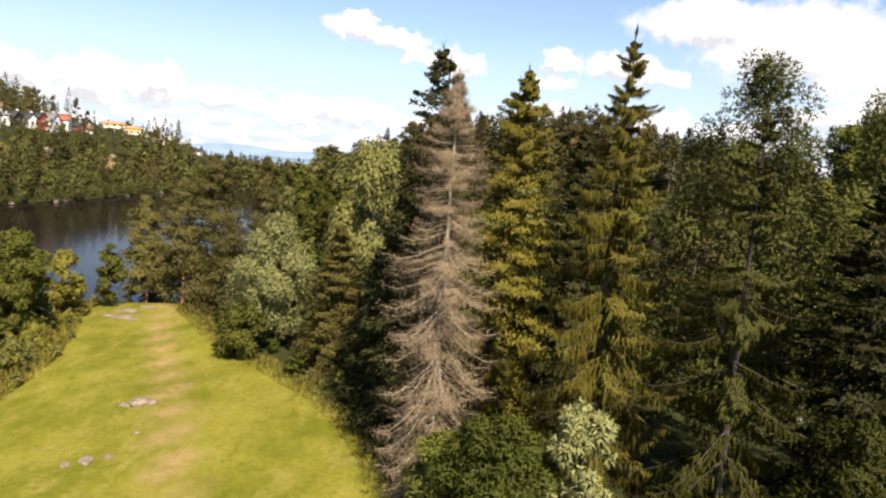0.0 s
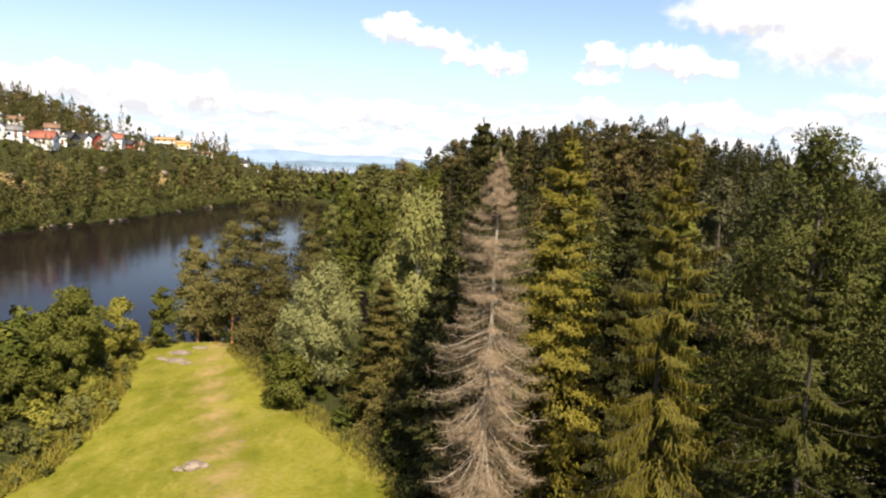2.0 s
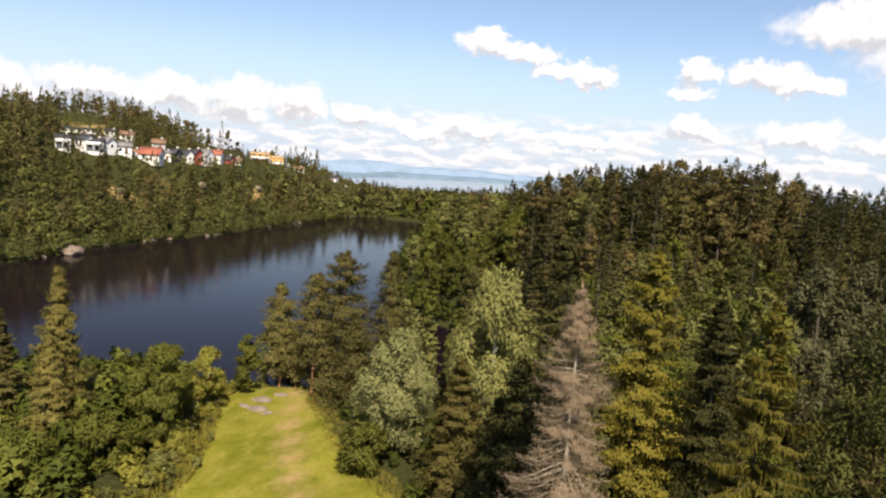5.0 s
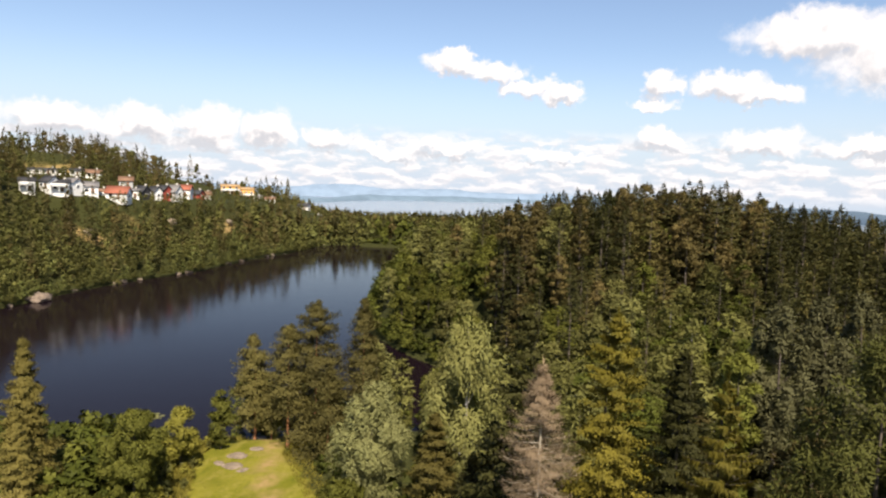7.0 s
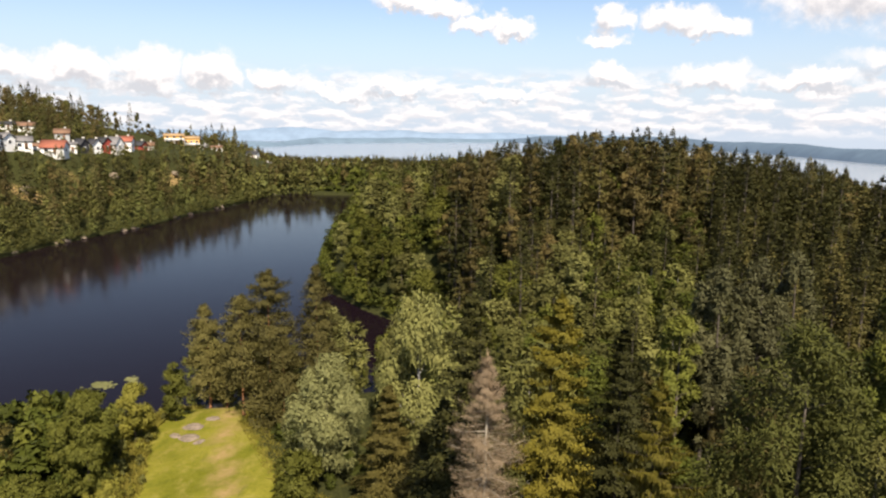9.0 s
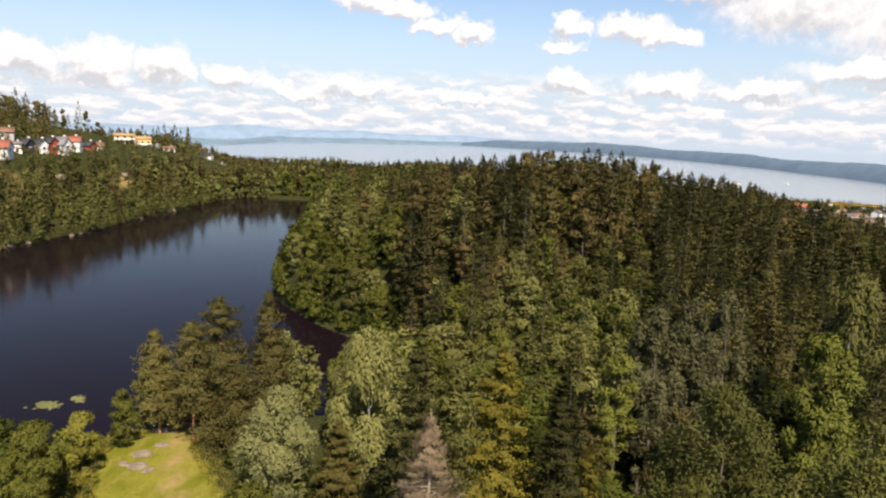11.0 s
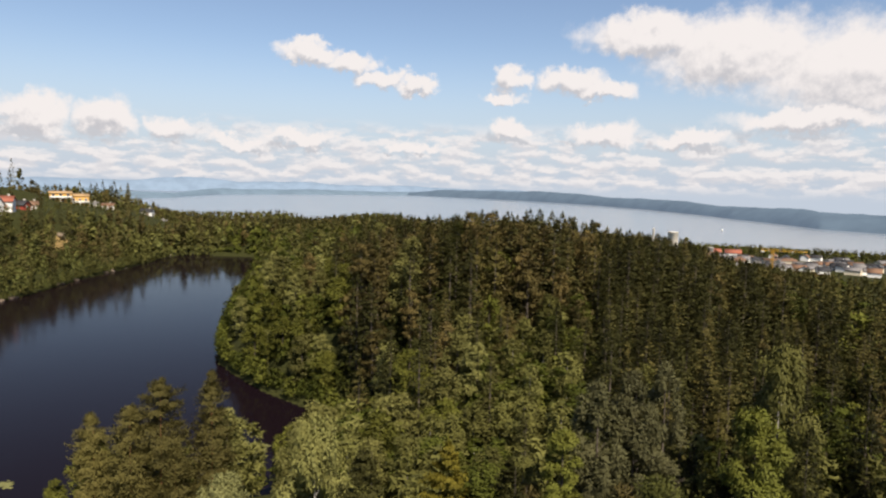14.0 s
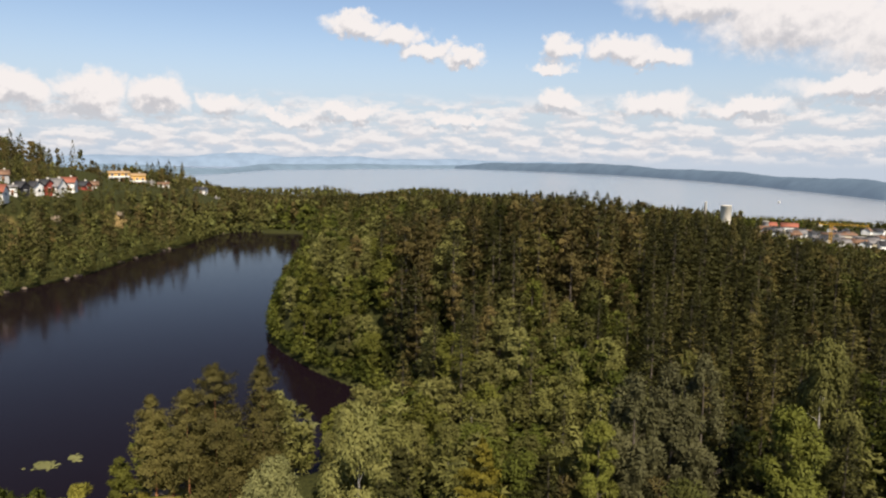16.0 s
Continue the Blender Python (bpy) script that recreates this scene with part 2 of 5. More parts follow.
def water_material(name, deep, rough, ripple, scale, gloss=0.5):
    m, n = material(name)
    where = n.add("TexCoord").outputs["Object"]
    waves = n.math("ADD", n.noise(where, scale, 5.0, 0.6), n.math("MULTIPLY", n.noise(where, scale * 0.11, 3.0), 1.5))
    shader = principled(n, deep, rough, n.bump(waves, ripple, 0.06), specular=gloss)
    shader.node.inputs["IOR"].default_value = 1.33
    finish(n, shader)
    return m


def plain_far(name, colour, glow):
    """Distance through kilometres of air: haze is put into a backdrop's colour and glow."""
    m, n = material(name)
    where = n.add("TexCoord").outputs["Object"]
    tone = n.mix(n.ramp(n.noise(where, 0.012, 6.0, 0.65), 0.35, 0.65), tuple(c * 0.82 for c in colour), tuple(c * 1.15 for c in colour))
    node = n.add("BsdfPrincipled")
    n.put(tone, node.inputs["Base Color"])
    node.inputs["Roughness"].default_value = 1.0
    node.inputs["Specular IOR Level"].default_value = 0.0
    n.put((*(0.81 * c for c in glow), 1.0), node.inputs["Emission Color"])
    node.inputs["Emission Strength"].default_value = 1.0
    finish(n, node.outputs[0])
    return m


GROUND = ground_material()
LAKE_WATER = water_material("dark_lake_water", (0.007, 0.004, 0.006), 0.07, 0.16, 1.6, 0.062)
# the fjord's pale base colour stands for bright sky mirrored at low angle
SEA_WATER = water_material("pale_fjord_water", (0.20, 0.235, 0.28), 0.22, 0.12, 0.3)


# ---- terrain ----
LAKE = ((-72, 62), (-48, 64), (-36, 72), (-24, 77), (-16, 79), (-8, 86), (-7, 97), (-11, 109), (-16, 114.6), (-23.5, 122.3), (-31.4, 133),
        (-37, 142), (-43, 165), (-51, 212), (-59, 276), (-70, 330), (-73, 353), (-97, 355), (-117, 348), (-117, 297), (-120, 261),
        (-119, 218), (-122, 203), (-126, 181), (-126, 155), (-124, 141), (-128, 110), (-140, 70), (-150, 30), (-120, 10), (-90, 35))
HILLS = ((-15, 30, 5.5), (-22, 55, 5.1), (-5, 8, 6.0), (0, -40, 7.0), (-60, 0, 6.0), (3, 27, 5.8), (20, 25, 6.5), (12, 55, 6.6), (35, 60, 7.0),
         (-4, 70, 5.0), (10, 95, 9.0), (17, 140, 19.8), (-5, 165, 13.0), (-20, 200, 7.0), (45, 145, 15.8), (70, 160, 9.0), (70, 90, 6.0),
         (110, 170, 1.0), (170, 240, -8.0), (60, 260, 5.0), (0, 300, 9.0), (-30, 400, 3.0), (-110, 400, 4.0), (-150, 495, 3.0),
         (-150, 215, 13.0), (-168, 250, 23.5), (-195, 410, 20.5), (-178, 330, 22.5), (-184, 230, 29.0), (-285, 285, 29.0), (-262, 331, 45.0), (-246, 349, 41.0), (-224, 358, 33.0), (-222, 273, 32.5), (-230, 470, 18.0),
         (-310, 620, 8.0))
FAR_HILLS = ((150, 330, -8.0), (220, 430, -11.0), (300, 520, -14.0), (60, 430, -8.0), (-50, 540, -10.0), (-160, 640, -8.0))
H = np.array(HILLS + FAR_HILLS, float)
LAKE_RING = np.array(LAKE, float)
SEA_LEVEL = -20.0
# the far shore: bearing, distance, level of its top
RIDGE = np.array(((-40, 4450, 20), (-1, 4400, -8), (3, 4000, 18), (8, 3500, 28), (14, 2900, 22), (18, 2450, 14), (26, 1700, 8), (32, 1350, 8), (45, 1150, 8)), float)


def to_lake(x, y):
    """Metres from the lake's shore, negative on the water."""
    a, b = LAKE_RING, np.roll(LAKE_RING, -1, 0)
    best, inside = np.full(x.shape, 1e9), np.zeros(x.shape, bool)
    for (ax, ay), (bx, by) in zip(a, b):
        dx, dy = bx - ax, by - ay
        s = np.clip(((x - ax) * dx + (y - ay) * dy) / (dx * dx + dy * dy), 0, 1)
        best = np.minimum(best, np.hypot(x - ax - s * dx, y - ay - s * dy))
        if dy:
            inside ^= ((ay > y) != (by > y)) & (x < (y - ay) * dx / dy + ax)
    return np.where(inside, -best, best)


def ease(v, lo, hi):
    s = np.clip((v - lo) / (hi - lo), 0, 1)
    return s * s * (3 - 2 * s)


def ground_height(x, y):
    x, y = np.asarray(x, float), np.asarray(y, float)
    top = total = 0.0
    for hx, hy, hz in H:
        w = 1.0 / ((x - hx) ** 2 + (y - hy) ** 2 + 150.0) ** 2
        top, total = top + w * hz, total + w
    z = top / total
    # far out the land sinks to the fjord; the fjord lies nearer on the right
    bearing, reach = np.degrees(np.arctan2(x, np.maximum(y, 1.0))), np.hypot(x, y)
    coast = np.interp(bearing, (-40, -22, -14, -8, 0, 12, 22, 40), (1500, 1150, 990, 940, 930, 930, 890, 900))
    low = np.where(y > 0, ease(reach, coast * 0.6, coast), 0.0)
    hump = sum(high * np.exp(-(((x - hx) / wide) ** 2 + ((y - hy) / 60) ** 2)) for hx, hy, wide, high in ((-222, 800, 48, 14.0), (-152, 815, 24, 17.5), (-48, 850, 62, 17.0)))
    z = z * (1 - low) + (SEA_LEVEL - 4.0) * low + hump
    # past the far shore the land drops out of sight
    z = z - 160.0 * ease(reach, np.interp(bearing, RIDGE[:, 0], RIDGE[:, 1]) + 150.0, np.interp(bearing, RIDGE[:, 0], RIDGE[:, 1]) + 700.0)
    z = z + 0.25 * np.sin(x * 0.21 + 1.0) * np.sin(y * 0.17) + 0.12 * np.sin(x * 0.63) * np.cos(y * 0.51)
    shore = to_lake(x, y)
    rise = np.where(x < -95, 0.12 * ease(shore, 0.0, 10.0) + 0.88 * ease(shore, 17.0, 43.0), ease(shore, -2.0, 13.0))
    return np.where(shore > 0, 0.25 + z * rise, np.maximum(-3.0, 0.25 + shore * 0.45))


MEADOW = ((10, -34), (4, 0), (-3, 12), (-1, 24), (-2.2, 30), (-4.5, 35), (-7.5, 40), (-11.5, 45), (-16, 50), (-20, 56), (-23, 61), (-24, 68), (-30, 69),
          (-32, 63), (-30.5, 55), (-27.5, 49), (-25, 42), (-24, 34), (-26, 24), (-30, 12), (-34, -34))
TRACK = ((-6, -34), (-8.5, 12), (-10.6, 27.4), (-12.6, 32), (-16.4, 41), (-20.5, 49.5), (-22.8, 54.5), (-24.6, 60.5), (-27, 66))


def ring_distance(ring, x, y, closed=True):
    ring = np.array(ring, float)
    ends = np.roll(ring, -1, 0) if closed else ring[1:]
    best, inside = np.full(x.shape, 1e9), np.zeros(x.shape, bool)
    for (ax, ay), (bx, by) in zip(ring, ends):
        dx, dy = bx - ax, by - ay
        s = np.clip(((x - ax) * dx + (y - ay) * dy) / (dx * dx + dy * dy), 0, 1)
        best = np.minimum(best, np.hypot(x - ax - s * dx, y - ay - s * dy))
        if closed and dy:
            inside ^= ((ay > y) != (by > y)) & (x < (y - ay) * dx / dy + ax)
    return np.where(inside, -best, best)


def mesh_of(name, verts, faces, mat, normals=None):
    """A mesh from arrays of corners and of equal-sided faces; leaves take the rounded normals of their crown."""
    verts, faces = np.asarray(verts, np.float32), np.asarray(faces, np.int32)
    me = bpy.data.meshes.new(name)
    me.vertices.add(len(verts))
    me.vertices.foreach_set("co", verts.ravel())
    me.loops.add(faces.size)
    me.loops.foreach_set("vertex_index", faces.ravel())
    me.polygons.add(len(faces))
    me.polygons.foreach_set("loop_start", np.arange(0, faces.size, faces.shape[1], dtype=np.int32))
    me.update(calc_edges=True)
    me.materials.append(mat)
    if normals is not None:
        me.polygons.foreach_set("use_smooth", np.ones(len(faces), bool))
        me.normals_split_custom_set_from_vertices(normals)
        CROWN_NORMALS[me.name] = normals
    return me


CROWN_NORMALS = {}


def spaced(lo, hi, step, reach, growth=1.13):
    line, s = list(np.arange(lo, hi + step / 2, step)), step
    while line[-1] < reach:
        s *= growth
        line.append(line[-1] + s)
    s = step
    while line[0] > -reach:
        s *= growth
        line.insert(0, line[0] - s)
    return np.array(line)


# bare patches of the far hill: place and reach
OUTCROPS = [(-247, 302, 17), (-238, 296, 9), (-156, 215, 4.5), (-160, 219, 4.0), (-150, 257, 5.0), (-145.5, 299, 5.0), (-152, 236, 3.5)]


def make_ground():
    xs, ys = spaced(-70, 60, 1.4, 5000), spaced(0, 150, 1.4, 5000)
    gx, gy = np.meshgrid(xs, ys)
    x, y = gx.ravel(), gy.ravel()
    z = ground_height(x, y)
    w = len(xs)
    i, j = np.meshgrid(np.arange(len(ys) - 1), np.arange(w - 1), indexing="ij")
    a = (i * w + j).ravel()
    me = mesh_of("ground", np.stack([x, y, z], 1), np.stack([a, a + 1, a + w + 1, a + w], 1), GROUND)
    me.polygons.foreach_set("use_smooth", np.ones(len(me.polygons), bool))
    meadow = ease(ring_distance(MEADOW, x, y), 0.8, -0.8)
    worn = 1.25 * ease(ring_distance(TRACK, x, y, False), 1.0, 0.2)
    for px, py, r in OUTCROPS:  # bare slopes across the lake
        share = ease(np.hypot(x - px, y - py), r * 1.3, r * 0.6)
        meadow, worn = np.maximum(meadow, share), np.maximum(worn, share * 2.0)
    for key, values in (("meadow", meadow), ("worn", worn)):
        me.attributes.new(key, "FLOAT", "POINT").data.foreach_set("value", values.astype(np.float32))
    return tagged(new("ground", me), "sunlit grassy clearing with a worn track and dark forest floor", "ground", kind="structure")


def make_water(name, ring, z, mat, label, category):
    bm = bmesh.new()
    bm.faces.new([bm.verts.new((x, y, z)) for x, y in ring])
    me = bpy.data.meshes.new(name)
    bm.to_mesh(me)
    bm.free()
    me.materials.append(mat)
    return tagged(new(name, me), label, category, kind="structure")


make_ground()
make_water("water", [(-175, -10), (0, -10), (0, 375), (-175, 375)], 0.0, LAKE_WATER, "dark still lake water between wooded shores", "water")
coast = [(math.sin(radians(b)) * (r + 60), math.cos(radians(b)) * (r + 60)) for b, r, _ in RIDGE]
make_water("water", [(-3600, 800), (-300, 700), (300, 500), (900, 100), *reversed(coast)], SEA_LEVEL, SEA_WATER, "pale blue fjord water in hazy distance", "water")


# ---- trees ----
def part(name, me, parent, label=""):
    ob = new(name, me)
    ob.parent = parent
    return tagged(ob, label)


def tube(points, radii, sides=7):
    """A bent tapered tube as arrays of corners and four-sided faces."""
    points, radii = np.asarray(points, float), np.asarray(radii, float)
    t = np.gradient(points, axis=0)
    t /= np.linalg.norm(t, axis=1)[:, None] + 1e-9
    ref = np.where(np.abs(t[:, 2:3]) > 0.9, (1.0, 0.0, 0.0), (0.0, 0.0, 1.0))
    u = np.cross(t, ref)
    u /= np.linalg.norm(u, axis=1)[:, None] + 1e-9
    v = np.cross(t, u)
    ang = np.linspace(0, 2 * np.pi, sides, endpoint=False)
    ring = points[:, None] + radii[:, None, None] * (np.cos(ang)[None, :, None] * u[:, None] + np.sin(ang)[None, :, None] * v[:, None])
    k = np.arange(len(points) - 1)[:, None] * sides
    j = np.arange(sides)[None]
    j2 = (j + 1) % sides
    return ring.reshape(-1, 3), np.stack([k + j, k + j2, k + sides + j2, k + sides + j], -1).reshape(-1, 4)


def joined(pieces):
    verts, faces, n = [], [], 0
    for v, f in pieces:
        verts.append(v)
        faces.append(f + n)
        n += len(v)
    return np.concatenate(verts), np.concatenate(faces)


def unit(v):
    return v / (np.linalg.norm(v, axis=-1, keepdims=True) + 1e-9)


def faced(v, soft):
    """Leaf triangles turned to their crown's outside, with normals between the leaf's own and the crown's."""
    own = unit(np.cross(v[:, 1] - v[:, 0], v[:, 2] - v[:, 0]))
    back = (own * soft).sum(1) < 0
    v[back] = v[back][:, ::-1]
    own[back] *= -1
    normals = np.repeat(unit(own * 0.5 + unit(soft) * 0.62), 3, 0)
    return v.reshape(-1, 3), np.arange(len(v) * 3).reshape(-1, 3), normals


def blades(root, along, across, length, width, soft):
    """One pointed spray a row: from root along a way, as wide across."""
    along, across = unit(along), unit(across)
    half = across * (width * 0.62)[:, None]
    return faced(np.stack([root - half, root + half, root + along * length[:, None]], 1), soft)


def clumps(rng, centre, facing, size, flat=0.5):
    """Small ragged leaf clumps, turned about a facing."""
    n = len(centre)
    normal = unit(facing + rng.normal(0, flat, (n, 3)))
    side = unit(np.cross(normal, rng.normal(0, 1, (n, 3))))
    up = np.cross(normal, side)
    s = size * rng.uniform(0.6, 1.35, n)
    reach = rng.uniform(0.7, 1.3, (n, 3))
    v = np.stack([centre + side * (s * reach[:, 0])[:, None], centre - (side * 0.5 - up * 0.85) * (s * reach[:, 1])[:, None],
                  centre - (side * 0.5 + up * 0.85) * (s * reach[:, 2])[:, None]], 1)
    return faced(v, facing)


def trunk_mesh(rng, name, height, radius, mat, limbs=0, start=0.3, limb_long=2.0, lean=0.03, sides=8, rise=0.5, more=()):
    z = np.linspace(0, 1, 9)
    path = np.stack([np.cumsum(rng.normal(0, lean, 9)) * height * 0.05, np.cumsum(rng.normal(0, lean, 9)) * height * 0.05, z * height], 1)
    path[0, :2] = 0
    path[0, 2] = -0.4
    pieces = [tube(path, radius * (1 - z * 0.93) * (1 + 0.35 * np.exp(-z * 22)), sides), *more]
    for _ in range(limbs):
        h = rng.uniform(start, 0.92)
        base = np.array([np.interp(h * height, path[:, 2], path[:, k]) for k in range(3)])
        a, long = rng.uniform(0, 2 * np.pi), limb_long * (1.15 - h) * rng.uniform(0.7, 1.2)
        s = np.linspace(0, 1, 4)[:, None]
        way = np.array([np.cos(a), np.sin(a), 0.0])
        limb = base + way * s * long + np.array([0, 0, 1.0]) * (rise * s + rng.uniform(-0.1, 0.25) * s * s) * long
        pieces.append(tube(limb, radius * 0.34 * (1.05 - h) * np.linspace(1, 0.25, 4), 5))
    return mesh_of(name, *joined(pieces), mat)


def spruce_crown(rng, name, height, radius, mat, whorls, twigs, twig, curtain=0.6, low=0.06, power=1.35, wood=None, droop=0.28, thin=1.0, fringe=0.0, fuzz=0.0, tier=1.6, arms=False):
    """Boughs that sag and lift at the tip, hung with twigs."""
    roots, alongs, acrosses, longs, wides, softs, wood_pieces = [], [], [], [], [], [], []
    lean = rng.normal(0, 0.012, 2)
    ragged = rng.uniform(0, 6.28, 3)
    for k in range(whorls):
        level = low + (1 - low) * ((k + rng.uniform(0, 0.8)) / whorls) ** (0.74 if fringe else 0.88)
        count = int(rng.integers(4, 6)) if arms else int(rng.integers(5, 8))
        turn = rng.uniform(0, 6.28)
        for b in range(count):
            h = max(low, level + rng.normal(0, tier) / whorls)
            h = h if h < 0.985 else 0.985 - 0.12 * rng.random()
            a = turn + b * 6.283 / count + rng.normal(0, 0.3)
            uneven = 1 + 0.16 * math.sin(3 * a + ragged[0] + h * 9) + 0.12 * math.sin(h * 23 + ragged[1])
            long = (radius * (1 - h ** power) + 0.05) * rng.uniform(0.6, 1.15) * uneven
            out, side = np.array([np.cos(a), np.sin(a), 0.0]), np.array([-np.sin(a), np.cos(a), 0.0])
            s = rng.uniform(0.03, 1, twigs) ** (1.0 if arms else 0.7)
            sag = (0.9 * (h - 0.5)) * s + droop * (1.15 - h) * (1.5 * s ** 3 - 2.0 * s ** 1.5)
            at = np.array([lean[0] * h * height, lean[1] * h * height, h * height]) + out * (s * long)[:, None]
            at[:, 2] += sag * long
            lr = rng.choice((-1.0, 1.0), twigs)
            spread = (1 - 0.6 * s) * (long * (0.11 if arms else 0.3) + 0.12)
            at += side * (lr * spread * rng.uniform(0, 1, twigs))[:, None]
            hang = curtain * rng.uniform(0.5, 1.3, twigs) * (1.0 - 0.6 * h)
            along = out * rng.uniform(0.25, 1.0, twigs)[:, None] + side * (lr * rng.uniform(0.0, 0.9, twigs))[:, None]
            along[:, 2] -= hang * 1.6 - 0.25 - 0.5 * h
            if fringe:  # long tassels that hang straight down from a bare bough
                at -= side * (lr * spread * 0.6 * rng.uniform(0, 1, twigs))[:, None]
                straight = out * rng.normal(0.1, 0.2, (twigs, 1)) + side * rng.normal(0, 0.25, (twigs, 1)) + np.array([0, 0, -1.0])
                along = np.where(rng.random((twigs, 1)) < (0.85 if arms else 0.6), straight, along)
            if fuzz:  # twigs of twigs, standing off the bough on all sides
                at += rng.normal(0, fuzz, (twigs, 3)) * (1.15 - 0.7 * h)
                along = along + rng.normal(0, fuzz * 3.0, (twigs, 3))
            roots.append(at)
            alongs.append(along)
            acrosses.append(np.cross(along, out * 0.9 + side * rng.normal(0, 0.6, twigs)[:, None] + np.array([0, 0, 1.0]) * rng.normal(0.5, 0.5, twigs)[:, None]))
            hung = fringe * (1.15 - h) * (1 - 0.75 * (2 * s - 0.9) ** 2) if fringe else twig * (0.2 + 0.95 * (1 - h) ** 0.8)
            longs.append(np.maximum(0.12, hung) * rng.uniform(0.55, 1.35, twigs))
            wides.append(thin * twig * rng.uniform(0.2, 0.42, twigs) * (0.7 + 0.4 * (1 - h)))
            softs.append(out * (0.25 + 0.6 * s)[:, None] + np.array([0, 0, 0.55]) + rng.normal(0, 0.22, (twigs, 3)))
            if wood is not None:
                q = np.linspace(0, 0.95, 5)
                line = np.array([lean[0] * h * height, lean[1] * h * height, h * height]) + out * (q * long)[:, None]
                line[:, 2] += ((0.9 * (h - 0.5)) * q + droop * (1.15 - h) * (1.5 * q ** 3 - 2.0 * q ** 1.5)) * long
                wood_pieces.append(tube(line, 0.035 * (1.2 - h) * np.linspace(1, 0.25, 5), 4))
    tips = 14
    roots.append(np.stack([np.zeros(tips), np.zeros(tips), np.linspace(0.93, 0.995, tips) * height], 1) + np.array([lean[0], lean[1], 0]) * height)
    alongs.append(rng.normal(0, 0.15, (tips, 3)) + (0, 0, 1.0))
    acrosses.append(rng.normal(0, 1, (tips, 3)))
    longs.append(np.linspace(0.5, 1.0, tips) * max(twig * 0.8, 0.022 * height))
    wides.append(np.full(tips, 0.0035 * height + 0.06 * twig))
    softs.append(rng.normal(0, 0.5, (tips, 3)) + (0, 0, 0.6))
    pieces = [np.concatenate(p) for p in (roots, alongs, acrosses, longs, wides, softs)]
    v, f, normals = blades(*pieces)
    return mesh_of(name, v, f, mat, normals), wood_pieces


def lobed_crown(rng, name, height, radius, mat, lobes, leaves, leaf, low=0.2, flat=0.55, lobe=0.36, squash=0.85, sag=0.0, shape=1.0, spray=0.0):
    """Leaf clumps on the skins of many overlapping lobes, with gaps between them."""
    h = rng.uniform(low + 0.08, 0.9, lobes)
    fullness = np.sin(np.pi * np.clip((h - low) / (1.04 - low), 0.02, 0.98) ** shape) ** 0.6
    a, far = rng.uniform(0, 6.283, lobes), rng.uniform(0.25, 0.8, lobes) * radius * fullness
    far *= np.sqrt(np.clip(1 - (np.maximum(h - 0.55, 0) / 0.42) ** 2, 0.05, 1))  # the top rounds off
    centre = np.stack([np.cos(a) * far, np.sin(a) * far, h * height], 1)
    centre[0] = (0, 0, 0.9 * height)
    size = radius * lobe * rng.uniform(0.7, 1.25, lobes) * (0.6 + 0.4 * fullness)
    size[0] *= 0.8
    pick = rng.choice(lobes, leaves, p=size ** 2 / (size ** 2).sum())
    way = unit(rng.normal(0, 1, (leaves, 3)) + np.array([0, 0, 0.25]))
    depth = rng.uniform(0.25, 1.06, leaves) ** 0.6
    at = centre[pick] + way * (size[pick] * depth)[:, None] * np.array([1, 1, squash])
    at[:, 2] -= sag * rng.uniform(0, 1, leaves) ** 2 * size[pick]
    gap = np.array([noise.noise(Vector(p) * (1.3 / max(radius * lobe, 0.4))) for p in at[:: max(1, leaves // 6000)]])
    gap = np.repeat(gap, max(1, leaves // 6000))[:leaves] if leaves > 6000 else gap
    keep = np.ones(leaves, bool)
    keep[: len(gap)] = gap > -0.32
    at, way = at[keep], way[keep]
    crown_way = unit(at - np.array([0, 0, height * (low + 0.95) * 0.5])) * np.array([1, 1, 0.7])
    facing = way * 0.75 + crown_way * 0.45 + np.array([0, 0, 0.3])
    if spray:  # drooping (negative) or rising (positive) sprays in place of round clumps
        along = way * 0.8 + rng.normal(0, 0.45, at.shape) + np.array([0, 0, spray])
        across = np.cross(along, facing + rng.normal(0, flat, at.shape))
        long = leaf * 2.6 * rng.uniform(0.6, 1.4, len(at))
        v, f, normals = blades(at - unit(along) * long[:, None] * 0.4, along, across, long, leaf * rng.uniform(0.6, 1.1, len(at)), facing)
    else:
        v, f, normals = clumps(rng, at, facing, np.full(len(at), leaf), flat)
    return mesh_of(name, v, f, mat, normals)


def tree(name, trunk_me, crown_me, m, label, category, group=""):
    root = new(name)
    root.matrix_world = m
    part("trunk", trunk_me, root)
    if crown_me:
        part("crown", crown_me, root)
    return tagged(root, label, category, group)


def stand(x, y, turn=0.0, size=1.0, lean=0.0, sink=0.0, wide=1.0):
    z = float(ground_height(np.array([x]), np.array([y]))[0])
    return pose(x, y, z - sink, lean, 0, turn) @ Matrix.Diagonal((size * wide, size * wide, size, 1.0))


R = np.random.default_rng(7)
# the trees round the clearing, each by itself
SPOTS = []


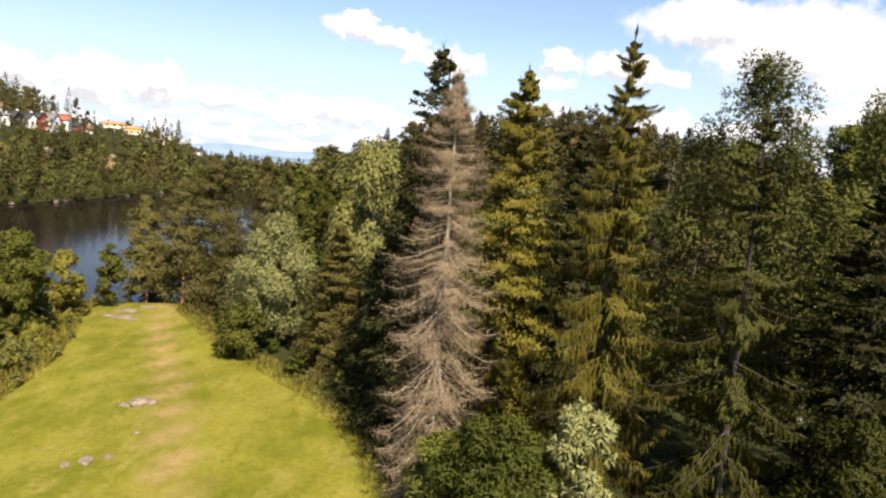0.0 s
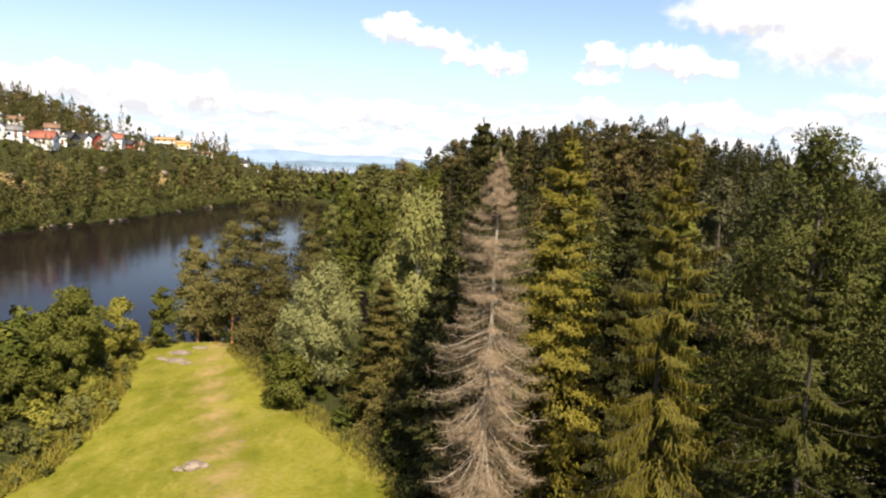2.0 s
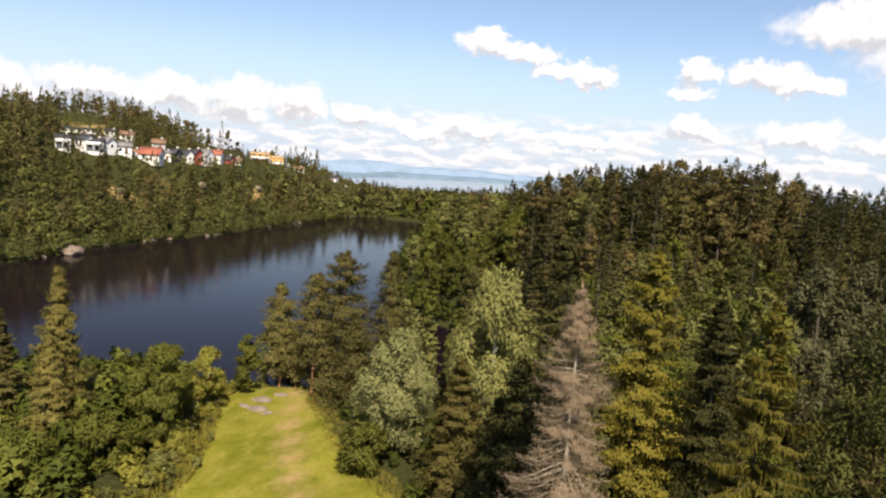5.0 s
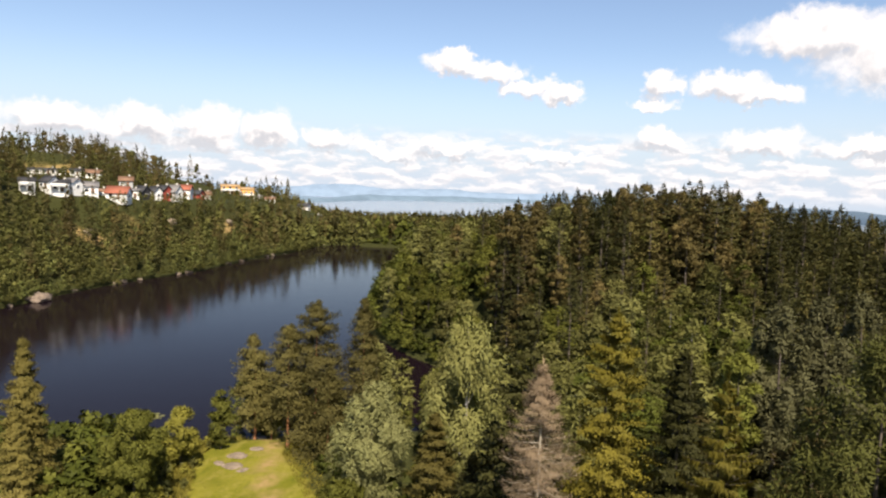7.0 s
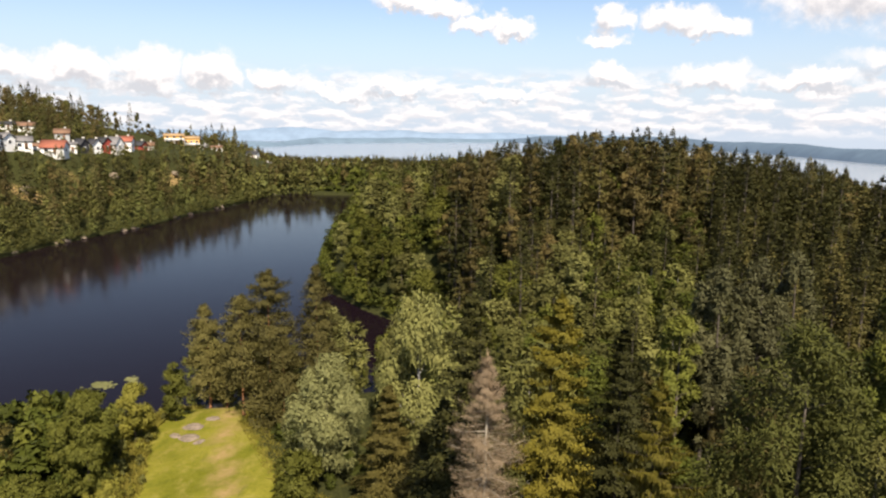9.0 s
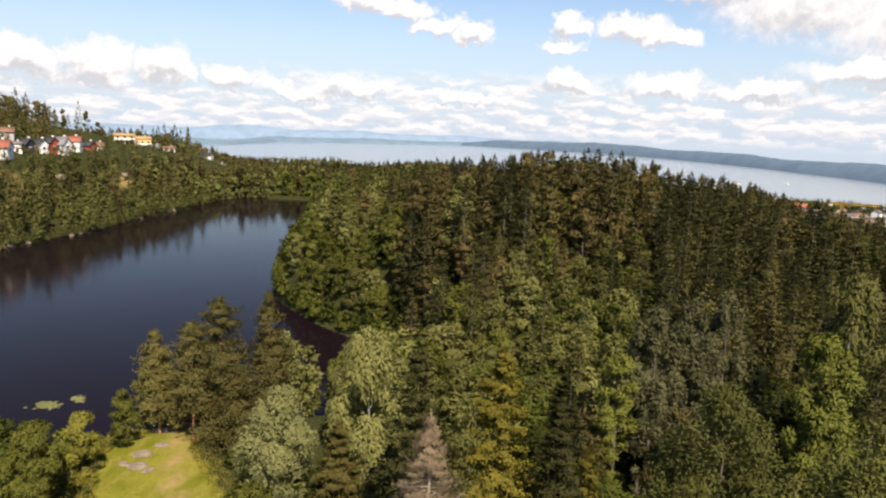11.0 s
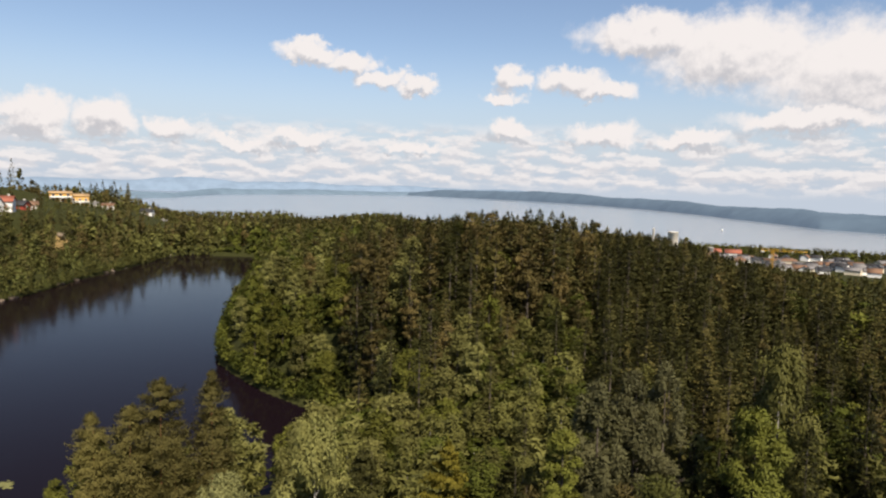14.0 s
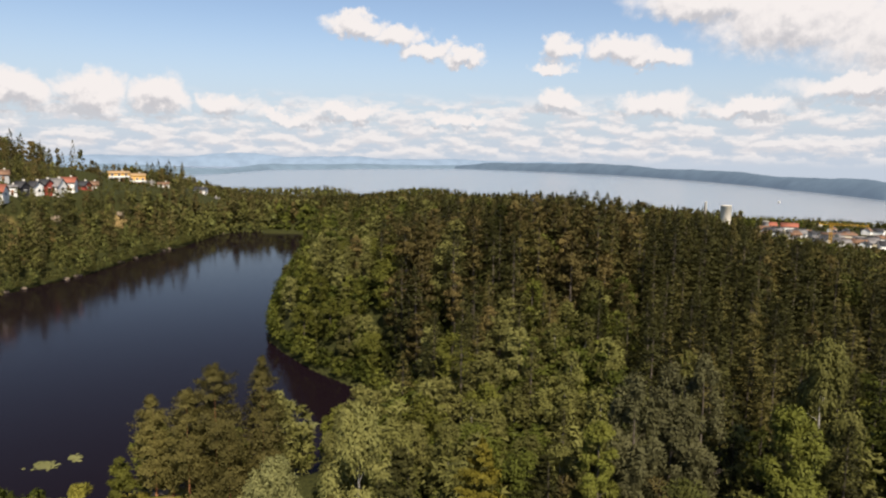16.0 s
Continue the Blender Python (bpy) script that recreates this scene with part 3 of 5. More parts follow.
def near_spruce(x, y, top, radius, mat, label, whorls=56, twigs=60, twig=0.34, curtain=0.7, name="spruce_tree", bark=None, wood=None, power=1.55, low=0.04, droop=0.3, thin=1.0, fringe=0.0, fuzz=0.0, tier=1.6, arms=False):
    z = float(ground_height(np.array([x]), np.array([y]))[0])
    height = top - z
    crown, boughs = spruce_crown(R, "crown", height, radius, mat, whorls, twigs, twig, curtain, low, power=power, wood=wood, droop=droop, thin=thin, fringe=fringe, fuzz=fuzz, tier=tier, arms=arms)
    trunk = trunk_mesh(R, "trunk", height * 0.98, height * 0.009 + 0.03, bark or BARK_DARK, lean=0.012, more=boughs)
    SPOTS.append((x, y, radius * 0.75))
    return tree(name, trunk, crown, stand(x, y), label, "tree")


def near_broad(x, y, top, radius, mat, label, leaves=9000, leaf=0.16, lobes=26, low=0.12, name="broadleaf_tree", bark=None, squash=0.85, lobe=0.36, sag=0.0, limbs=10, shape=1.0):
    z = float(ground_height(np.array([x]), np.array([y]))[0])
    height = top - z
    height *= 1.045
    crown = lobed_crown(R, "crown", height, radius, mat, lobes, leaves, leaf, low, 0.6, lobe, squash, sag, shape, -1.3 if sag else -0.25)
    trunk = trunk_mesh(R, "trunk", height * 0.9, height * 0.010 + 0.03, bark or BARK_GREY, limbs, 0.25, radius * 1.1)
    SPOTS.append((x, y, radius * 0.75))
    return tree(name, trunk, crown, stand(x, y), label, "bush" if name == "bush" else "tree")


near_spruce(0.13, 27.3, 23.8, 2.55, NEEDLE_DEAD, "tall dead spruce with bare grey-brown twigs beside the clearing", twigs=210, twig=0.36, curtain=0.3,
            name="dead_spruce_tree", bark=BARK_DEAD, wood=BARK_DEAD, whorls=60, droop=0.8, thin=0.17, power=3.4, fringe=0.4, fuzz=0.11, tier=1.2)
near_spruce(5.75, 23.2, 24.8, 2.8, NEEDLE_MOSSY, "tall yellow-green spruce with long drooping mossy boughs", twigs=180, twig=0.34, curtain=1.2, wood=BARK_PALE, droop=0.6,
            whorls=36, thin=0.42, power=3.0, fringe=0.95, fuzz=0.035, tier=0.5, arms=True)
near_spruce(3.15, 33.6, 25.0, 2.9, NEEDLE_GOLD, "tall golden-green spruce at the wood's edge", whorls=46, twigs=130, twig=0.38, thin=0.8, fringe=0.4, droop=0.35, fuzz=0.1, tier=0.9, power=3.0)
near_spruce(6.3, 32.6, 22.6, 2.6, NEEDLE, "olive spruce close beside the golden one", whorls=40, twigs=110, twig=0.38, thin=0.8, fringe=0.4, droop=0.35, fuzz=0.1, tier=0.9, power=2.8)
near_spruce(-0.3, 31.5, 25.4, 2.8, NEEDLE, "dark green spruce close behind the dead one", whorls=46, twigs=80, twig=0.36, fuzz=0.1, tier=0.9, power=2.8)
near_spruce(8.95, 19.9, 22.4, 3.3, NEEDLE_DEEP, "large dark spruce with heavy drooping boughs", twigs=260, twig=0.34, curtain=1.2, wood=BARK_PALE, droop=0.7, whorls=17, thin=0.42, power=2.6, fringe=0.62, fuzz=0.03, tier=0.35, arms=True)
near_spruce(7.5, 36.5, 22.5, 2.6, NEEDLE_SHADED, "dark green spruce among the front trees", twigs=50, twig=0.4, power=2.6)
near_spruce(13.6, 21.0, 21.0, 3.0, NEEDLE_SHADED, "dark spruce deep in the wood's edge", twigs=60, twig=0.4, power=2.4)
near_spruce(-2.2, 35.2, 18.6, 2.6, NEEDLE, "dark spruce half hidden behind the dead one", twigs=70, twig=0.38, whorls=40, power=2.4, fuzz=0.1)
near_spruce(-6.6, 44.5, 15.8, 3.2, NEEDLE_OLIVE, "broad olive-green spruce beside the clearing", twigs=110, twig=0.36, thin=0.7, low=0.02, whorls=30, droop=0.4, fuzz=0.1, tier=0.6)
near_spruce(-3.6, 39.5, 15.0, 3.0, NEEDLE_FAR, "dark spruce at the clearing's edge", twigs=110, twig=0.36, thin=0.7, low=0.02, whorls=30, droop=0.4, fuzz=0.1, tier=0.6)
near_spruce(-36.5, 44.3, 18.9, 2.2, NEEDLE_OLIVE, "slender golden-olive spruce above the lake", twigs=150, twig=0.38, curtain=0.9, whorls=50, fringe=0.55, thin=0.75, droop=0.5, power=1.9, fuzz=0.14)
near_spruce(-40.5, 43.0, 15.5, 2.1, NEEDLE, "dark slender spruce above the lake", twigs=50, twig=0.36)
near_spruce(-35.0, 41.6, 14.5, 2.4, NEEDLE_OLIVE, "golden-olive spruce above the lake", fuzz=0.12, twigs=120, twig=0.34, curtain=0.9, whorls=40, fringe=0.5, thin=0.7, droop=0.45)
near_broad(12.4, 28.0, 25.8, 4.5, LEAF_TALL, "tall green aspen rising over the spruces", 44000, 0.08, lobes=120, lobe=0.2, squash=1.2, low=0.1, shape=0.55)
near_broad(16.8, 25.0, 25.4, 4.2, LEAF_TALL, "tall leafy aspen at the wood's edge", 26000, 0.08, lobes=100, lobe=0.2, squash=1.3, low=0.15, shape=0.6)
near_broad(-12.6, 50.5, 15.4, 3.6, LEAF_SILVER, "silvery grey-green willow beside the clearing", 34000, 0.09, lobes=80, low=0.03, lobe=0.24, squash=1.2)
near_broad(-29.0, 45.5, 13.9, 2.8, LEAF_SUNNY, "leafy green tree at the clearing's edge", 24000, 0.09, low=0.0, lobes=110, lobe=0.18, squash=1.1)
near_broad(-31.5, 50.0, 12.2, 2.5, LEAF_SUNNY, "leafy green tree beside the lake", 16000, 0.1, low=0.0, lobes=80, lobe=0.2, squash=1.1)
near_broad(-30.6, 54.7, 10.9, 1.9, LEAF_YOUNG, "small bright green tree beside the lake", 6500, 0.12, lobes=24, low=0.05)
near_broad(-29.6, 60.0, 11.0, 1.4, LEAF_SUNNY, "small slim green birch on the bank", 6000, 0.11, lobes=26, low=0.03, lobe=0.4)
near_broad(-4.9, 46.6, 22.0, 3.4, LEAF_PALE, "tall olive birch behind the willow", 20000, 0.115, lobes=80, name="birch_tree", bark=BARK_BIRCH, sag=0.6, lobe=0.24, squash=1.5, shape=0.8)
near_broad(-7.2, 59.0, 17.0, 3.6, LEAF_PALE, "olive birch beside the inlet", 17000, 0.115, lobes=70, name="birch_tree", bark=BARK_BIRCH, sag=0.6, lobe=0.24, squash=1.5, shape=0.8)
near_broad(16.0, 49.8, 23.8, 2.6, LEAF_ASPEN, "broad silvery aspen in the wood", 16000, 0.13, lobes=80, lobe=0.24, squash=1.5)
near_broad(19.4, 51.4, 24.2, 2.6, LEAF_ASPEN, "tall grey-green aspen in the wood", 15000, 0.13, lobes=80, lobe=0.24, squash=1.5)
near_broad(22.6, 53.5, 24.4, 2.2, LEAF_ASPEN, "slim grey aspen with a pale crown", 12000, 0.13, lobes=60, lobe=0.26, squash=1.6)
near_broad(12.9, 47.4, 20.8, 2.2, LEAF_BROAD, "round deep green tree before the aspens", 11000, 0.12, lobes=44, lobe=0.3)
near_broad(23.6, 41.0, 24.6, 2.7, LEAF_BROAD, "full green broadleaf tree in the wood", 18000, 0.12, lobes=60, lobe=0.27, squash=1.1)
near_broad(30.4, 50.5, 26.6, 3.8, LEAF_BIRCH, "broad tall birch over the dark spruces", 20000, 0.14, lobes=90, name="birch_tree", bark=BARK_BIRCH, sag=0.5, lobe=0.22, squash=1.5, shape=0.8)
# low growth in front of the trees
near_broad(2.4, 21.0, 12.3, 2.6, LEAF_BROAD, "leafy green bush under the tall spruces", 30000, 0.07, low=0.02, name="bush", lobes=120, lobe=0.2)
near_broad(4.8, 20.3, 13.4, 1.6, LEAF_SILVER, "silvery young willow among the bushes", 9000, 0.07, low=0.05, name="bush", lobes=90, lobe=0.2, squash=1.2)
near_broad(0.6, 23.6, 10.6, 2.0, LEAF_BROAD, "leafy green bush at the clearing's corner", 16000, 0.075, low=0.02, name="bush", lobes=90, lobe=0.22)
# this bush and the next have spruce shade put into their leaf colour
near_broad(7.0, 18.2, 11.5, 2.2, LEAF_SHADED, "leafy green bush before the mossy spruce", 16000, 0.075, low=0.02, name="bush", lobes=90, lobe=0.22)
near_broad(11.4, 17.2, 14.4, 2.6, LEAF_SHADED, "leafy bush under the dark spruce", 24000, 0.07, low=0.02, name="bush", lobes=110, lobe=0.2)
near_broad(-14.0, 47.2, 9.0, 2.0, LEAF_SUNNY, "low green bush beside the clearing", 7000, 0.12, low=0.0, name="bush", lobes=26)
near_broad(-30.5, 40.5, 9.4, 2.8, LEAF_SUNNY, "leafy green bush on the clearing's far edge", 10000, 0.12, low=0.0, name="bush", lobes=34, lobe=0.3)
near_broad(-27.2, 44.8, 7.3, 1.2, LEAF_YOUNG, "small yellow-green shrub in tall grass", 3200, 0.10, low=0.0, name="bush", lobes=16)
near_broad(-33.0, 36.0, 9.6, 3.0, LEAF_BROAD, "dense dark green thicket above the lake", 12000, 0.13, low=0.0, name="bush", lobes=36, lobe=0.3)


PINE = dict(curtain=-0.25, name="pine_tree", bark=BARK_PINE, droop=0.1, fuzz=0.24, tier=1.0, thin=0.85, twig=0.36)
near_spruce(-21.2, 62.6, 19.6, 3.7, NEEDLE_PINE, "broad bushy olive pine on the lake's bank", whorls=24, twigs=190, power=3.6, low=0.1, **PINE)
near_spruce(-17.2, 65.0, 19.8, 2.6, NEEDLE_PINE, "slim olive pine on the lake's bank", whorls=26, twigs=120, power=2.2, low=0.08, **PINE)
near_spruce(-19.0, 59.8, 14.0, 2.3, NEEDLE_PINE, "low bushy pine beside the track's end", whorls=18, twigs=110, power=2.2, low=0.04, **PINE)
near_spruce(-23.6, 61.6, 17.2, 2.3, NEEDLE_PINE, "orange-barked pine at the track's end", whorls=18, twigs=130, power=5.0, low=0.42, **PINE)
near_spruce(-28.6, 65.4, 15.2, 1.9, NEEDLE_PINE, "slender dark pine over the water", whorls=20, twigs=130, power=5.0, low=0.2, **PINE)
near_spruce(-26.4, 64.4, 10.6, 1.9, NEEDLE_PINE, "low spreading pine over the water", whorls=12, twigs=110, power=3.0, low=0.3, **PINE)


# ---- the wood: repeated trees ----
def kinds():
    """Tree models by kind and variant: 0 to 2 fine for the near wood, 3 and 4 plainer for the slopes behind, 5 leafy to the ground for the shore."""
    rng = np.random.default_rng(21)
    out = {}
    for k in range(5):
        fine = k < 3
        needle = spruce_crown(rng, "crown", 16.0, 2.5, NEEDLE, 32 if fine else 27, 15 if fine else 9, 0.46 if fine else 0.62, 0.7, 0.15, 2.4, fuzz=0.1, tier=0.9)[0]
        out["spruce", k] = ("spruce_tree", trunk_mesh(rng, "trunk", 15.5, 0.2, BARK_GREY, lean=0.01, sides=6), needle, 16.0, "dark green spruce standing in dense woodland")
        # the same spruce with shade painted into its needles
        dark = spruce_crown(rng, "crown", 16.0, 2.5, NEEDLE_SHADED, 32 if fine else 27, 15 if fine else 9, 0.46 if fine else 0.62, 0.8, 0.15, 2.4, fuzz=0.1, tier=0.9)[0]
        out["dark", k] = ("spruce_tree", trunk_mesh(rng, "trunk", 15.5, 0.2, BARK_GREY, lean=0.01, sides=6), dark, 16.0, "spruce in dense woodland, its needles coloured almost black for shade")
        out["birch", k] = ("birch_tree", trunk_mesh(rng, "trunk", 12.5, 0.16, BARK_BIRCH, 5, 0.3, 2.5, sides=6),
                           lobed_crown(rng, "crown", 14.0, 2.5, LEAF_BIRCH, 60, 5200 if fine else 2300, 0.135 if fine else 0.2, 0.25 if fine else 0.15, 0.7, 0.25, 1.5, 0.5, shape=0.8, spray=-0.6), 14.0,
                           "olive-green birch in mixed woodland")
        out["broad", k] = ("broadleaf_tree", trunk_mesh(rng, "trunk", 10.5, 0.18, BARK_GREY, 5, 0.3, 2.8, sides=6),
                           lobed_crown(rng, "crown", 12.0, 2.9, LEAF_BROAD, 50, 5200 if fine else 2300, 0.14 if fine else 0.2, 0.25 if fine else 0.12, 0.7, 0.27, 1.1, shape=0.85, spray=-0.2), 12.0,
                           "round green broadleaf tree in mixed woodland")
        # the same broadleaf tree with shade painted into its leaves
        out["shaded_broad", k] = ("broadleaf_tree", trunk_mesh(rng, "trunk", 10.5, 0.18, BARK_GREY, 5, 0.3, 2.8, sides=6),
                          lobed_crown(rng, "crown", 12.0, 2.9, LEAF_SHADED, 50, 4400 if fine else 2000, 0.15 if fine else 0.21, 0.25 if fine else 0.12, 0.7, 0.27, 1.1, shape=0.85, spray=-0.2), 12.0,
                          "broadleaf tree in dense woodland, shade put into its leaf colour")
        out["pine", k] = ("pine_tree", trunk_mesh(rng, "trunk", 14.0, 0.2, BARK_GREY, 8, 0.4, 2.5, sides=6),
                          lobed_crown(rng, "crown", 15.0, 2.3, NEEDLE_RUST, 46, 4400 if fine else 2100, 0.14 if fine else 0.2, 0.16, 0.7, 0.28, 0.9, shape=0.75, spray=0.5), 15.0, "olive pine in mixed woodland")
    for kind, mat, made, name in (("birch", LEAF_PALE, 13.0, "birch_tree"), ("broad", LEAF_SUNNY, 11.0, "broadleaf_tree")):
        out[kind, 5] = (name, trunk_mesh(rng, "trunk", made * 0.85, 0.16, BARK_GREY, 5, 0.3, 2.8, sides=6),
                        lobed_crown(rng, "crown", made, 2.8, mat, 64, 3600, 0.18, -0.1, 0.7, 0.26, 1.2, spray=-0.4), made, "leafy tree hanging over the lake's shore")
    return out


KINDS = kinds()


def scattered(rng, x0, x1, y0, y1, step):
    """Jittered places on a grid."""
    gx, gy = np.meshgrid(np.arange(x0, x1, step), np.arange(y0, y1, step))
    gx, gy = gx.ravel(), gy.ravel()
    return gx + rng.uniform(-0.42, 0.42, len(gx)) * step, gy + rng.uniform(-0.42, 0.42, len(gy)) * step


def free_of(x, y):
    keep = ring_distance(MEADOW, x, y) > 2.0
    for sx, sy, r in SPOTS:
        keep &= np.hypot(x - sx, y - sy) > r + 0.9
    return keep


def plant(rng, x, y, kind, k, size, group):
    name, trunk, crown, made, label = KINDS[kind, k]
    wide = rng.uniform(1.0, 1.3) if kind in ("spruce", "dark") else rng.uniform(1.2, 1.6)
    return tree(name, trunk, crown, stand(x, y, rng.uniform(0, 360), size, wide=wide), label, "tree", group)


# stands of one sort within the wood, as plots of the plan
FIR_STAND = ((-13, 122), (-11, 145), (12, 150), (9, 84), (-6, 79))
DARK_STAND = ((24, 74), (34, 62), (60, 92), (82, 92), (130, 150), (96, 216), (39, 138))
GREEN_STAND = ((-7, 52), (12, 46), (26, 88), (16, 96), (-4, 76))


def within(plot, x, y):
    return float(ring_distance(plot, np.array([x]), np.array([y]))[0]) < 0


def make_wood():
    rng = np.random.default_rng(5)
    x, y = scattered(rng, -40, 100, 14, 235, 4.7)
    shore = to_lake(x, y)
    ahead = np.degrees(np.arctan2(x, y + 6.0))
    keep = free_of(x, y) & (shore > 2.0) & (ahead < 42) & (ahead > -33) & ~((x < -8) & (y < 70))
    keep &= ~((y < 27) & (x < 14)) & ~((y < 39) & (x > -6) & (x < 20))
    for px, py, water in zip(x[keep], y[keep], shore[keep]):
        near, wet = math.hypot(px, py) < 62, water < 20
        k = int(rng.integers(3)) if near else 3 + int(rng.integers(2))
        grove = noise.noise(Vector((px * 0.05, py * 0.05, 3.0)))
        # gloom: share of trees that take the shade-darkened colours
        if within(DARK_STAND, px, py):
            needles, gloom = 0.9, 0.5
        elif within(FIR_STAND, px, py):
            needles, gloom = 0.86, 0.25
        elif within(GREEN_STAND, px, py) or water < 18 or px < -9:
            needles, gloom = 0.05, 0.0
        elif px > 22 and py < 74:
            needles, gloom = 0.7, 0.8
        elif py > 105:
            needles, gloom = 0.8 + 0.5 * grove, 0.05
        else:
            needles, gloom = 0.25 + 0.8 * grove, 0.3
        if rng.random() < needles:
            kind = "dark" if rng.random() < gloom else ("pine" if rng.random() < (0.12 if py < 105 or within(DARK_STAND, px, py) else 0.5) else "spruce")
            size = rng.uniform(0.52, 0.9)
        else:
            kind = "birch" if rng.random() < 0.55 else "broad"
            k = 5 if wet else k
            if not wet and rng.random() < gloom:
                kind = "shaded_broad"
            size = rng.uniform(0.56, 0.86)
        if 108 < py < 180 and px > -8:
            size = rng.uniform(0.76, 1.12)
        z = float(ground_height(np.array([px]), np.array([py]))[0])
        if py > 45:
            size = min(size, max(0.4, (skyline(px, py) + rng.uniform(-0.8, 0.5) - z) / KINDS[kind, 3][3]))
        if py > 150 or px > 75:
            FAR.append((px, py, {"dark": "spruce", "shaded_broad": "broad"}.get(kind, kind), size))
        else:
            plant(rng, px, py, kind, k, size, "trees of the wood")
    for px, py, size in ((18.5, 8, 1.5), (21, 13, 1.4), (17, 3, 1.45), (24, 19, 1.3), (23, 5, 1.4), (28, 11, 1.3), (27, -3, 1.3)):  # unseen spruces added beside the clearing to shade its right-hand trees
        plant(rng, px, py, "dark", int(rng.integers(3)), size, "trees of the wood")


FAR = []


def skyline(x, y):
    """The level to which tree tops reach, by bearing: the wood opens on the fjord."""
    bearing, reach = math.degrees(math.atan2(x, y)), math.hypot(x, y)
    if bearing > 23.0 and reach > 460:  # the town and the belt of trees on its shore
        return 100.0 if reach < 640 else 39.4 - reach * math.tan(radians(3.95))
    if reach > 700:  # two low headlands before the fjord
        return 37.5 - reach * math.tan(radians(float(np.interp(bearing, (-24, -18, -16, -12, -10.3, -8.6, -8.0, -5.8, -3.1, 0.7, 3.6), (1.5, 2.24, 2.28, 2.2, 2.09, 2.44, 2.85, 2.5, 2.13, 2.17, 2.6)))))
    if bearing < -9.0:
        return 39.4 - reach * math.tan(radians(float(np.interp(bearing, (-24, -21, -18, -15, -9), (-2.5, 1.4, 2.7, 3.1, 3.1)))))
    # no tree stands over the wood's own crest, seen from low or from high
    low = float(np.interp(bearing, (-8, -6, -5, -3, -1, 1, 3, 5, 6, 7, 9, 12, 15, 17, 19, 21, 24, 30), (-1.1, 0.06, 0.5, 0.96, 1.5, 1.9, 2.3, 2.0, 2.55, 3.2, 3.2, 3.4, 2.7, 2.55, 2.9, 2.35, 1.65, 1.0)))
    high = float(np.interp(bearing, (-9, -5, -3, 0, 3, 5, 6, 7, 8, 9, 11, 14, 15, 17, 20, 23, 25, 26.4, 29, 32, 35, 38), (2.8, 2.5, 2.25, 2.2, 2.4, 1.9, 1.5, 1.4, 1.7, 1.95, 1.7, 1.75, 2.05, 2.55, 3.15, 3.7, 4.1, 4.9, 5.2, 5.4, 5.7, 5.5)))
    return min(26.4 + reach * math.tan(radians(low)), 37.5 - reach * math.tan(radians(high)))


make_wood()


